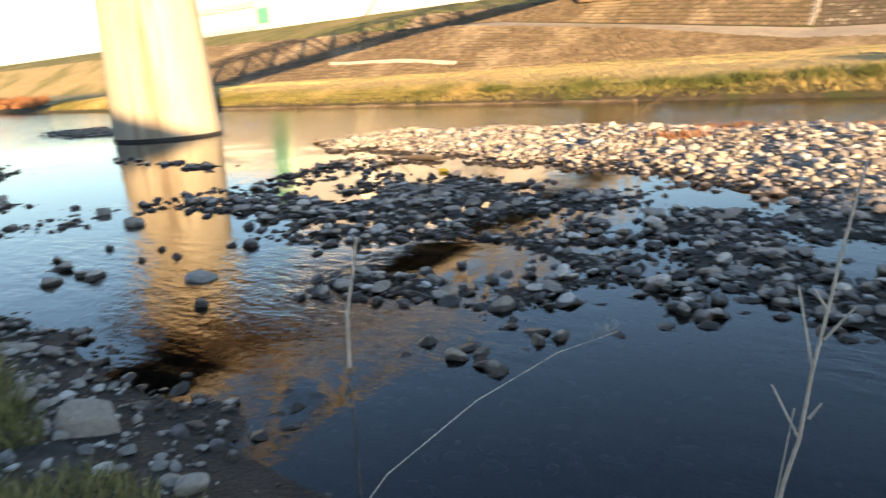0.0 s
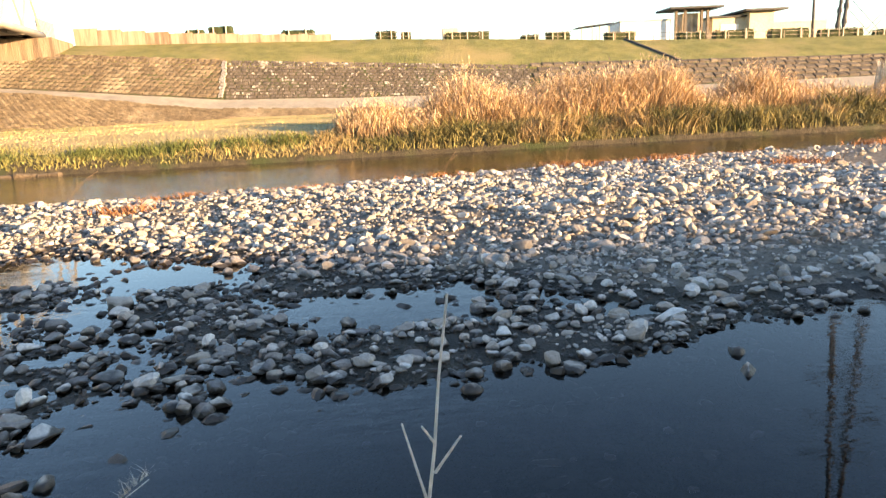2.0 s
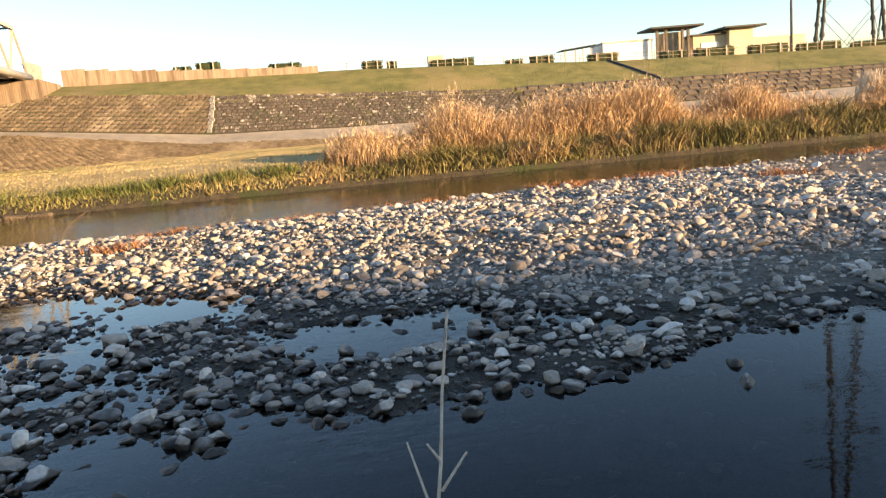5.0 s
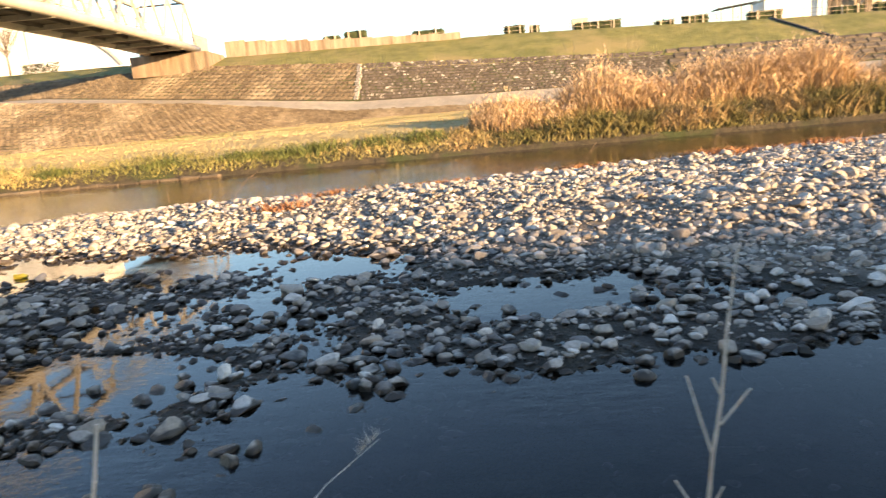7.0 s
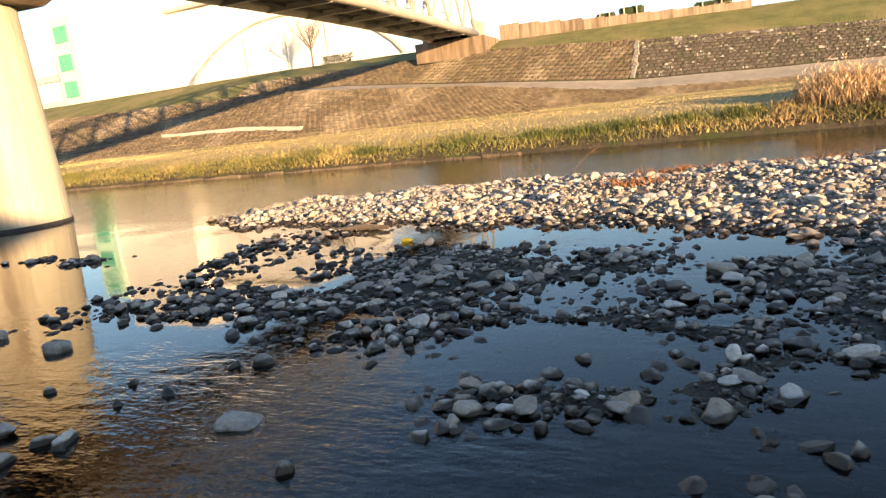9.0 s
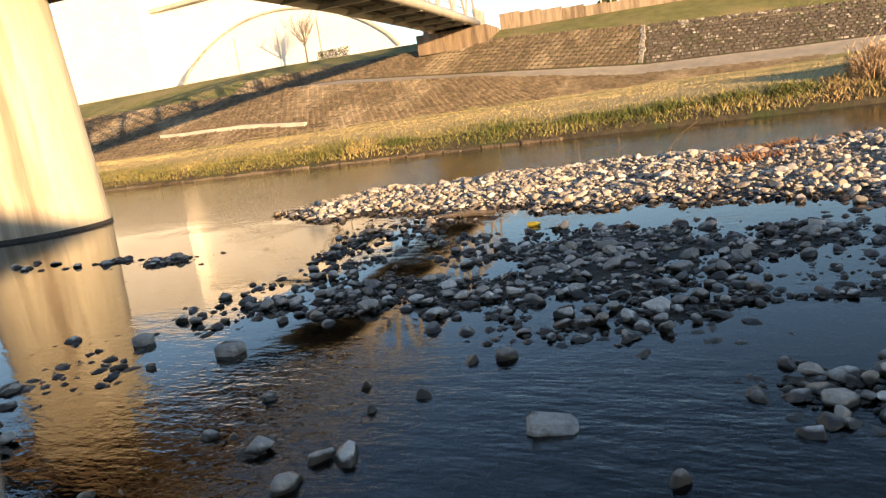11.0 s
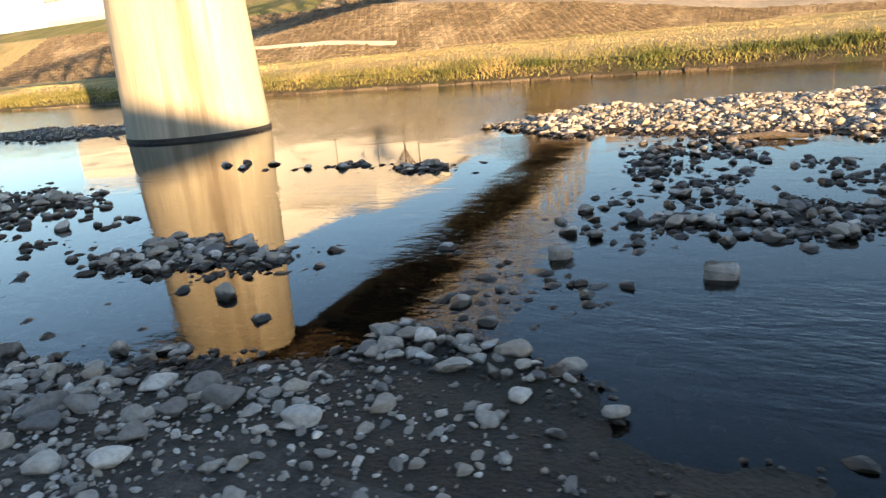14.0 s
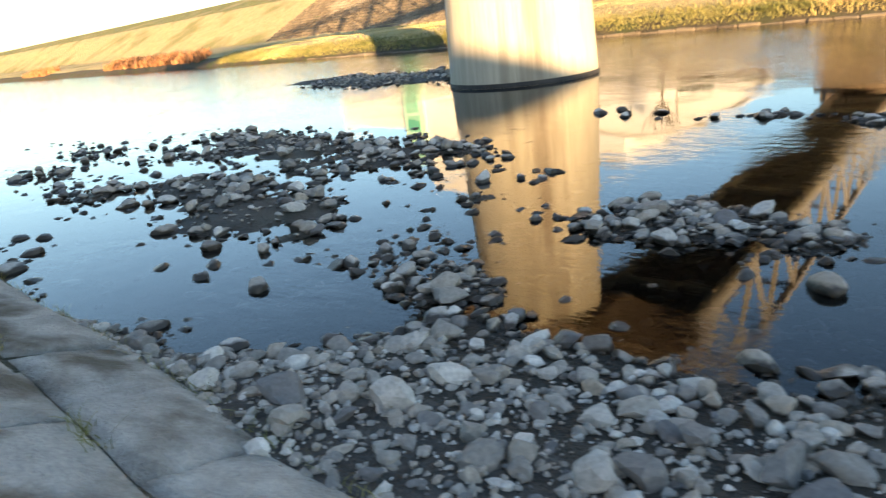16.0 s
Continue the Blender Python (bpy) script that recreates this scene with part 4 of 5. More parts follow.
school = thing("office_building", (0, 0, 0), "white multi-storey building with green stair tower", "building")
bm = bmesh.new()
box(bm, -119, 95, 8, -98.3, 125, 33)
part("wall", bm, WHITE, school)
bm = bmesh.new()
box(bm, -98.3, 98, 8, -74, 125, 24.6)
part("wing_wall", bm, WHITE, school)
bm = bmesh.new()
box(bm, -98.3, 97.0, 24.6, -73.5, 125.5, 25.2)
part("roof", bm, CONC, school)
for z, run in ((15.2, 14), (19.9, 16), (25.4, 30)):
    for k in range(4):
        balcony = new("balcony")
        balcony.parent = school
        balcony.matrix_world = pose(-100.4, 98.0, z, 0, 0, 112.0) @ Matrix.Translation((k * run / 4, -0.1, 0))
        bm = bmesh.new()
        box(bm, 0.1, -1.2, 0, run / 4 - 0.35, 0.4, 0.9, 0.03)
        part("parapet", bm, CONC_D, balcony)
bm = bmesh.new()
box(bm, -125.4, 94.5, 8, -119, 110, 27.6)
tower = part("stair_tower", bm, GREENP, school, "light green stair tower")
for z in (12.8, 17.8, 23.0):
    bm = bmesh.new()
    box(bm, -124.2, 94.3, z, -120.6, 94.6, z + 3.0)
    part("green_window", bm, GREEND, tower)
bm = bmesh.new()
box(bm, -150, 96, 8, -125.4, 120, 20.5)
part("low_wing", bm, WHITE, school)
for z in (11.5, 16.5):
    bm = bmesh.new()
    box(bm, -149, 95.6, z, -125.6, 96.0, z + 1.2)
    part("window_band", bm, PANEL, school)

gym = thing("sports_hall", (0, 0, 0), "large white hall with a curved roof", "building")
bm = bmesh.new()
pts = [(-89.8 + 41.2 * i / 28, 11.0 + 8.35 * (1 - ((i - 14) / 14.0) ** 2) ** 0.8) for i in range(29)]
fr = [bm.verts.new((x, 93, z)) for x, z in pts] + [bm.verts.new((-48.6, 93, 8)), bm.verts.new((-89.8, 93, 8))]
bk = [bm.verts.new((x, 97.5, z)) for x, z in pts] + [bm.verts.new((-48.6, 97.5, 8)), bm.verts.new((-89.8, 97.5, 8))]
bm.faces.new(fr)
bm.faces.new(bk[::-1])
for i in range(len(fr)):
    j = (i + 1) % len(fr)
    bm.faces.new((fr[j], fr[i], bk[i], bk[j]))
bmesh.ops.recalc_face_normals(bm, faces=bm.faces)
part("wall", bm, WHITE, gym)
bm = bmesh.new()
for (xa, za), (xb, zb) in zip(pts, pts[1:]):
    bar(bm, (xa, 92.9, za + 0.1), (xb, 92.9, zb + 0.1), 0.5, 0.3)
part("roof_edge", bm, CONC, gym)
for xx in (-77.6, -69.3, -61.7):
    bm = bmesh.new()
    box(bm, xx - 0.09, 92.9, 8.6, xx + 0.09, 93, 17.0)
    part("joint_strip", bm, CONC, gym)

# low sheds
def shed(name, x0, x1, y0, y1, z1, wall, roof, label, over=0.4):
    ob = thing(name, (0, 0, 0), label, "shed")
    bm = bmesh.new()
    box(bm, x0, y0, float(crest(x0)) - 1.4, x1, y1, z1, 0.03)
    part("wall", bm, wall, ob)
    bm = bmesh.new()
    box(bm, x0 - over, y0 - over, z1, x1 + over, y1 + over, z1 + 0.22, 0.03)
    part("roof", bm, roof, ob)
    return ob


s1 = shed("white_shed", 33.7, 40.4, 94, 99, 11.3, WHITE, CONC, "small white flat-roofed shed behind the hedge", 0.1)
s1.location = (0, 0, -0.85)
s2 = shed("beige_shed", 46.9, 52.4, 94, 99, 11.4, BEIGE, DARK, "beige flat-roofed hut with a dark roof edge")
bm = bmesh.new()
box(bm, 48.0, 93.9, 8.5, 50.4, 94.0, 10.5)
part("door", bm, WHITE, s2)
s2.location = (-0.9, 0, -0.9)
s3 = shed("tower_hut", 52.6, 55.9, 93, 98, 12.2, BEIGE, DARK, "taller beige hut with an overhanging roof", 1.2)
s4 = shed("long_wall", 56.2, 65.5, 96, 98, 10.6, BEIGE, CONC, "long low beige block wall", 0.05)
s3.location = (-2.1, 0, -1.15)
s4.location = (-2.6, 0, -0.9)
pav = thing("pavilion", (0, 0, 0), "timber pavilion with a wide thin dark roof", "pavilion")
bm = bmesh.new()
box(bm, 39.9, 92, 12.6, 47.0, 97, 12.85, 0.05)
part("roof", bm, DARK, pav)
for xx in (41.0, 42.2, 44.4, 45.2):
    bm = bmesh.new()
    box(bm, xx, 93, 7.2, xx + 0.3, 93.3, 12.6)
    part("post", bm, BARK, pav)
bm = bmesh.new()
box(bm, 42.4, 94, 7.2, 45.0, 96, 12.2)
part("core", bm, CONC_D, pav)
pav.location = (-0.4, 0, -0.95)
car_port = thing("carport", (0.5, 0, -0.65), "open metal carport frame with a thin sloping roof", "carport")
bm = bmesh.new()
bar(bm, (27.6, 95, 10.7), (32.2, 95, 11.1), 3.0, 0.1)
part("roof", bm, DARK, car_port)
for xx in (28.2, 29.6, 30.6, 31.8):
    bm = bmesh.new()
    box(bm, xx, 94.5, 7, xx + 0.15, 94.65, 10.8)
    part("post", bm, STEEL, car_port)

house = thing("grey_house", (104.6, 122, -1.0), "three-storey dark grey house with a red-brown hip roof", "house", rz=-40.5)
bm = bmesh.new()
box(bm, -5.4, 0, 5, 5.3, 9, 18.9)
part("wall", bm, GREY, house)
bm = bmesh.new()
box(bm, 5.3, 0.8, 5, 6.2, 8.4, 18.8)
part("side_bay", bm, BEIGE, house)
bm = bmesh.new()
e = [bm.verts.new(p) for p in ((-6.0, -0.7, 18.9), (6.5, -0.7, 18.9), (6.5, 9.7, 18.9), (-6.0, 9.7, 18.9))]
r = [bm.verts.new(p) for p in ((-0.8, 4.5, 21.6), (1.3, 4.5, 21.6))]
for f in ((e[0], e[1], r[1], r[0]), (e[1], e[2], r[1]), (e[2], e[3], r[0], r[1]), (e[3], e[0], r[0]), (e[3], e[2], e[1], e[0])):
    bm.faces.new(f)
part("roof", bm, ROOFR, house)
for x, z, w, h in ((-3.9, 16.6, 2.1, 1.9), (0.9, 16.9, 1.9, 1.7), (0.8, 13.3, 2.5, 1.8)):
    window(house, x, 0, z, w, h)
for z in (9.8, 13.2, 16.6):
    bm = bmesh.new()
    box(bm, 6.2, 2, z, 7.0, 6, z + 1.1)
    part("balcony", bm, DARK, house)

# hedges on the crest
def hedge(x0, x1, z1, label="clipped dark green box hedge on the crest"):
    ob = thing("hedge", ((x0 + x1) / 2, 83, float(crest((x0 + x1) / 2)) - 0.05), label, "hedge", "crest hedges")
    h = z1 - float(crest((x0 + x1) / 2)) + 0.05
    g = np.random.default_rng(int(abs(x0) * 10))
    w = (x1 - x0) / 2
    n = int(320 * w)
    p = np.stack([g.uniform(-w, w, n), g.uniform(-0.6, 0.6, n), g.uniform(0.05, h - 0.12, n)], -1)
    v, f = blades(p, g.uniform(0.12, 0.24, n), 0.06, 0.9, 5)
    o = new("leaves", mesh_from("leaves", v, f, HEDGE))
    o.parent = ob
    bm = bmesh.new()
    box(bm, -w + 0.08, -0.5, 0, w - 0.08, 0.5, h - 0.12, 0.15)
    part("body", bm, HEDGE, ob)
    for k in range(max(2, int(w * 1.2))):
        bm = bmesh.new()
        xx = -w + 2 * w * (k + 0.5) / max(2, int(w * 1.2))
        box(bm, xx - 0.05, -0.72, 0, xx + 0.05, -0.62, h)
        part("fence_stake", bm, STALK, ob)


for a, b, z in ((-18.4, -16.3, 10.7), (-15.9, -13.2, 10.95), (-8.1, -4.4, 10.2), (2.2, 4.6, 9.7), (5.0, 6.2, 9.55), (9.9, 15.0, 9.35), (18.6, 20.6, 8.9), (21.4, 24.2, 9.15),
                (28.2, 31.8, 9.05), (36.8, 40.0, 8.75), (41.0, 45.8, 8.8), (47.6, 52.4, 8.7), (53.6, 59.0, 8.45), (60.4, 70.8, 8.15), (72.0, 80.0, 8.0)):
    hedge(a, b, z + 0.15 - float(np.interp(a, [2, 15, 31, 60], [0.05, 0.3, 0.72, 0.8])))
hb = thing("electrical_box", (10.7, 83.6, float(crest(10.7))), "small beige cabinet behind the hedge", "cabinet")
bm = bmesh.new()
box(bm, -0.9, 0.3, 0, 0.9, 1.2, 1.55, 0.05)
part("body", bm, BEIGE, hb)
lowhedge = thing("low_hedge", (-54.2, 84, 9.95), "long low dark clipped hedge on the turf crest", "hedge")
g = np.random.default_rng(5)
p = np.stack([g.uniform(-2.4, 2.4, 900), g.uniform(-0.5, 0.5, 900), g.uniform(0, 1.3, 900)], -1)
v, f = blades(p, g.uniform(0.15, 0.25, 900), 0.06, 0.9, 6)
o = new("leaves", mesh_from("leaves", v, f, HEDGE))
o.parent = lowhedge

# crest fence: posts and two rails
fence = thing("crest_fence", (0, 0, 0), "low pale pipe fence along the crest", "fence")
for i in range(46):
    xx = -6 + i * 2.2
    bm = bmesh.new()
    z = float(crest(xx))
    box(bm, xx - 0.03, 82.0, z - 0.2, xx + 0.03, 82.06, z + 0.95)
    part("post", bm, CONC_D, fence)
for up in (0.5, 0.92):
    for i in range(9):
        xa, xb = -6 + i * 11.0, -6 + (i + 1) * 11.0
        bm = bmesh.new()
        bar(bm, (xa, 82.04, float(crest(xa)) + up), (xb, 82.04, float(crest(xb)) + up), 0.035, 0.035)
        part("rail", bm, CONC_D, fence)

# lattice tower, pole and pylon
tower = thing("lattice_tower", (104.2, 146, 4.2), "tall steel lattice tower with cross arms", "tower")
FEET = ((8.3, 2.7), (-2.7, 8.3), (-8.3, -2.7), (2.7, -8.3))


def tower_at(k, z):
    f = np.interp(z, [0, 45, 95], [1.0, 0.48, 0.2])
    return Vector((FEET[k % 4][0] * f, FEET[k % 4][1] * f, z))


for k in range(4):
    for za, zb in ((0, 45), (45, 95)):
        bm = bmesh.new()
        rod(bm, tower_at(k, za), tower_at(k, zb), 0.34 if za < 40 else 0.26, 0.28, 8)
        part("leg", bm, DARK, tower)
levels = [0, 14, 26, 36, 45, 53, 60, 67, 74, 81, 88, 95]
for za, zb in zip(levels, levels[1:]):
    for k in range(4):
        bm = bmesh.new()
        bar(bm, tower_at(k, za), tower_at(k + 1, zb), 0.08)
        bar(bm, tower_at(k + 1, za), tower_at(k, zb), 0.08)
        part("brace", bm, DARK, tower)
for z in (62, 72, 82):
    bm = bmesh.new()
    bar(bm, (-7.5, 3.0, z), (7.5, -3.0, z), 0.5)
    part("cross_arm", bm, DARK, tower)
for k in range(4):
    for z in (9, 12, 17, 20):
        bm = bmesh.new()
        bmesh.ops.create_cone(bm, cap_ends=True, segments=8, radius1=0.55, radius2=0.45, depth=1.0, matrix=Matrix.Translation(tower_at(k, z)))
        part("bracket", bm, DARK, tower)
pole = thing("utility_pole", (61.0, 96, 5.4), "plain dark utility pole", "pole")
bm = bmesh.new()
rod(bm, (0, 0, 0), (-0.15, 0, 9.8), 0.2, 0.14, 10)
part("shaft", bm, DARK, pole)
pylon = thing("pylon", (156, 200, 3.5), "distant steel lattice transmission pylon", "pylon")
for sx in (-1, 1):
    for sy in (-1, 1):
        bm = bmesh.new()
        bar(bm, (3.6 * sx, 3.6 * sy, 0), (0.9 * sx, 0.9 * sy, 40), 0.3)
        part("leg", bm, DARK, pylon)
for k in range(9):
    z0, z1 = k * 4.4, (k + 1) * 4.4
    r0, r1 = 3.6 - 2.7 * z0 / 40, 3.6 - 2.7 * z1 / 40
    for s in (-1, 1):
        bm = bmesh.new()
        bar(bm, (-r0 * s, -r0, z0), (r1 * s, -r1, z1), 0.18)
        part("brace", bm, DARK, pylon)
for z in (26, 31, 36):
    bm = bmesh.new()
    bar(bm, (-6, 0, z), (6, 0, z), 0.35)
    part("cross_arm", bm, DARK, pylon)

# bare tree on the crest, round yellow bush and a parked car
def bare_tree(x, y, z, h, seed, label):
    ob = thing("bare_tree", (x, y, z), label, "tree")
    g = np.random.default_rng(seed)
    bm = bmesh.new()
    rod(bm, (0, 0, -0.2), (0.05, 0, h * 0.4), 0.16, 0.11, 8)
    part("trunk", bm, BARK, ob)
    for k in range(16):
        bm = bmesh.new()
        a, lean = g.uniform(0, 6.28), g.uniform(0.3, 0.95)
        b0 = Vector((0.05, 0, h * g.uniform(0.3, 0.39)))
        b1 = b0 + Vector((math.cos(a) * lean, math.sin(a) * lean, 1)) * h * g.uniform(0.2, 0.38)
        rod(bm, b0, b1, 0.06, 0.03, 5)
        for _ in range(6):
            c0 = b0.lerp(b1, g.uniform(0.4, 1))
            d = Vector((g.normal() * 0.6, g.normal() * 0.6, 1)) * h * g.uniform(0.1, 0.22)
            rod(bm, c0, c0 + d, 0.028, 0.012, 4)
        part("branch", bm, BARK, ob)


bare_tree(-61.2, 88, 10.0, 9.2, 4, "small leafless tree on the turf crest")
bush = thing("yellow_bush", (89, 108, 6.5), "round yellow-green bush below the house", "bush")
g = np.random.default_rng(6)
n = 2600
d = g.normal(size=(n, 3))
d /= np.linalg.norm(d, axis=1)[:, None]
d *= (g.random(n) ** 0.3)[:, None] * (2.4, 2.0, 1.9)
v, f = blades(d + (0, 0, 2.0), g.uniform(0.3, 0.5, n), 0.12, 0.9, 7)
o = new("crown", mesh_from("crown", v, f, GRASSG))
o.parent = bush
bm = bmesh.new()
rod(bm, (0, 0, 0), (0, 0, 1.6), 0.15, 0.1, 6)
part("trunk", bm, BARK, bush)


def parked_car(x, y, z, paint, label):
    ob = thing("parked_car", (x, y, z), label, "car")
    bm = bmesh.new()
    box(bm, -2.0, -0.8, 0.3, 2.0, 0.8, 0.95, 0.12)
    part("body", bm, paint, ob)
    bm = bmesh.new()
    box(bm, -1.2, -0.72, 0.9, 1.3, 0.72, 1.5, 0.22)
    part("cabin", bm, GLASS, ob)
    for sx in (-1.25, 1.25):
        for sy in (-0.75, 0.75):
            bm = bmesh.new()
            rod(bm, (sx, sy - 0.1, 0.32), (sx, sy + 0.1, 0.32), 0.32, 0.32, 16)
            part("wheel", bm, DARK, ob)


parked_car(81.5, 90, 6.35, WHITE, "small white car parked behind the crest fence")
parked_car(86.5, 90, 6.35, ROOFR, "red car parked behind the crest fence")

# ---- grasses of the far bank ----
g = np.random.default_rng(41)


def grass(name, x, y, h, width, lean, material, label, seed, segs=2):
    p = np.stack([x, y, land(x, y) - 0.03], -1)
    v, f = blades(p, h, width, lean, seed, segs)
    return tagged(new(name, mesh_from(name, v, f, material)), label, "grass", kind="stuff")


n = 42000
x, y = g.uniform(-75, 60, n), 31.18 + 2.6 * g.beta(1.2, 2.2, n)
grass("bank_grass", x, y, g.uniform(0.08, 0.32, n) * (1 + 0.7 * vnoise(x, y, 0.25, 12)), 0.022, 1.1, GRASSG, "green and yellow grass overhanging the far water line", 42)
n = 105000
x, y = g.uniform(-80, 75, n), 33 + 33 * g.beta(0.9, 1.3, n)
keep = y < 66 - 2.0 * (far(x, 65.99 + 0 * x) - 1.25)
x, y = x[keep], y[keep]
n = len(x)
grass("meadow_grass", x, y, g.uniform(0.04, 0.11, n), 0.03, 1.2, GRASSY, "short straw-coloured grass on the river flat", 43)


def reeds(cx, cy, rx, ry, n, h0, h1, seed):
    g = np.random.default_rng(seed)
    a, q = g.uniform(0, 6.283, n), np.sqrt(g.random(n))
    return cx + rx * q * np.cos(a), cy + ry * q * np.sin(a), g.uniform(h0, h1, n) * (1.08 - 0.38 * q * q)


rx, ry, rh = [], [], []
for i, (cx, cy, sx, sy, n, h) in enumerate(((3.5, 33.5, 1.8, 1.3, 1500, 1.1), (7.2, 34.2, 1.6, 1.3, 2400, 1.95), (9.2, 34, 1.5, 1.2, 1600, 1.5), (11.4, 34.2, 1.8, 1.3, 2600, 2.0), (13.6, 34, 1.5, 1.2, 1700, 1.6),
                                       (15.6, 34.2, 1.3, 1.2, 2000, 1.85), (18, 34, 2.0, 1.2, 1500, 1.1), (21, 34.4, 1.6, 1.2, 1900, 1.7), (25, 34.4, 2.6, 1.3, 1500, 1.05), (28.4, 34.6, 1.2, 1, 900, 1.6), (33, 34.6, 4.0, 1.3, 1800, 1.1), (42, 35, 6.0, 1.5, 2200, 1.3), (54, 35.4, 8.0, 1.8, 2400, 1.6))):
    a, b, c = reeds(cx, cy, sx * 1.5, sy * 1.15, int(n * 1.5), h * 0.55, h * 1.15, 60 + i)
    rx.append(a), ry.append(b), rh.append(c)
rx, ry, rh = np.concatenate(rx), np.concatenate(ry), np.concatenate(rh)
k = rng.integers(0, len(rx), 20000)
rh = rh * (0.94 + 0.3 * vnoise(rx, ry, 0.45, 20) + 0.22 * vnoise(rx, ry, 1.0, 21) + 0.12 * vnoise(rx, ry, 2.5, 22))
px, py = rx[k] + rng.normal(0, 0.06, 20000), ry[k] + rng.normal(0, 0.06, 20000)
v, f = blades(np.stack([px, py, land(px, py) + rh[k] * rng.uniform(0.7, 1.02, 20000)], -1), rng.uniform(0.08, 0.26, 20000), 0.02, 1.3, 71, 2)
tagged(new("reed_plumes", mesh_from("reed_plumes", v, f, PLUMEO)), "feathery orange seed plumes above the dry reeds", "grass", kind="stuff")
grass("dry_reeds", np.concatenate([rx]), ry, rh, 0.018, 0.65, REED, "tall orange-brown dry pampas reeds on the far bank", 44, 3)
n = 26000
x, y = g.uniform(0, 62, n), 31.2 + 2.0 * g.random(n)
grass("reed_skirt", x, y, g.uniform(0.15, 1.0, n) * np.interp(x, [0, 4], [0.4, 1]) * (1 + 0.45 * vnoise(x, y, 0.8, 31)), 0.022, 1.15, SKIRT, "olive and brown grass below the reeds", 45, 3)
tx, ty, th = [], [], []
for xx, yy, hh in ((-5.8, 32.2, 0.6), (-7.6, 32.1, 0.42), (-3.4, 32.3, 0.5), (-9.4, 32.1, 0.45), (-13.2, 32.0, 0.4), (-18.5, 32.1, 0.4), (-1.2, 32.4, 0.5)):
    n = 420
    tx.append(xx + rng.normal(0, 0.5, n))
    ty.append(yy + rng.normal(0, 0.3, n))
    th.append(rng.uniform(0.35, 1.0, n) * hh)
grass("bank_tufts", np.concatenate(tx), np.concatenate(ty), np.concatenate(th), 0.022, 0.8, LUSH, "dark olive grass tufts along the far bank", 300, 3)
clump = thing("pale_reed_clump", (36.5, 47, 1.2), "single pale plumed reed clump on the flat", "reeds")
n = 260
p = np.stack([g.normal(0, 0.35, n), g.normal(0, 0.3, n), np.zeros(n)], -1)
v, f = blades(p, g.uniform(1.0, 2.3, n), 0.07, 0.2, 46, 3)
o = new("stems", mesh_from("stems", v, f, PLUME))
o.parent = clump

# rust-coloured dead weeds on the gravel bar
n = 5200
k = g.integers(0, 26, n)
cxs = g.uniform(-3, 24, 26)
cys = bar_far(cxs) - g.gamma(2.0, 0.7, 26)
x, y = cxs[k] + g.normal(0, 0.38, n), cys[k] + g.normal(0, 0.16, n)
grass("dead_weeds", x, y, g.uniform(0.06, 0.3, n), 0.016, 1.2, RUST, "rust-brown dead weeds among the cobbles", 47, 3)

for i in range(15):
    xx = -7.0 + i * 1.5 + rng.uniform(-0.6, 0.6)
    yy = float(bar_far(xx)) - rng.uniform(0.3, 2.2)
    ob = thing("dry_stem", (xx, yy, float(land(xx, yy)) - 0.02), "thin branching dead stem leaning over the gravel bar", "stem", "bar stems")
    lean, tall = rng.uniform(-0.1, 0.55), rng.uniform(0.25, 0.75)
    pts = [Vector((lean * f * f + rng.uniform(-0.03, 0.03) * f, 0.05 * f, tall * f)) for f in (0, 0.35, 0.7, 1.0)]
    bm = bmesh.new()
    for a, b, r in zip(pts, pts[1:], (0.009, 0.007, 0.005)):
        rod(bm, a, b, r, r * 0.75, 5)
    part("stem", bm, TWIG, ob)
    for q in range(4):
        bm = bmesh.new()
        a = pts[1].lerp(pts[3], rng.uniform(0, 0.9))
        rod(bm, a, a + Vector((rng.uniform(-0.16, 0.2), rng.uniform(-0.1, 0.1), rng.uniform(0.03, 0.16))), 0.005, 0.003, 4)
        part("twig", bm, TWIG, ob)
wood = thing("driftwood", (-7.6, 14.0, float(land(-7.6, 14.0)) + 0.05), "weathered reddish driftwood log on the gravel", "driftwood")
bm = bmesh.new()
rod(bm, (-0.6, 0, 0), (0.1, 0.06, 0.05), 0.06, 0.07, 8)
rod(bm, (0.1, 0.06, 0.05), (0.7, 0.02, 0.04), 0.07, 0.04, 8)
part("log", bm, BARK, wood)
bm = bmesh.new()
rod(bm, (0.1, 0.06, 0.08), (0.35, 0.25, 0.22), 0.03, 0.012, 6)
part("branch", bm, BARK, wood)
can = thing("plastic_bottle", (-5.75, 12.7, 0.0), "small yellow plastic bottle floating in the shallows", "bottle")
bm = bmesh.new()
rod(bm, (-0.09, 0, 0.03), (0.07, 0.02, 0.03), 0.05, 0.05, 12)
rod(bm, (0.07, 0.02, 0.03), (0.13, 0.028, 0.03), 0.045, 0.02, 12)
part("body", bm, YELLOW, can)

# ---- near bank plants ----
n = 5200
x = g.uniform(-12, 7, n)
y = toe(x) - 0.15 - g.gamma(2.0, 0.32, n)
keep = (vnoise(x, y, 0.8, 14) > 0.0) | (g.random(n) < 0.12)
keep &= (x > -11)
x, y = x[keep], y[keep]
grass("bank_weeds", x, y, g.uniform(0.06, 0.26, len(x)), 0.008, 0.8, GRASSG, "weeds and fallen grass on the near bank", 48, 3)


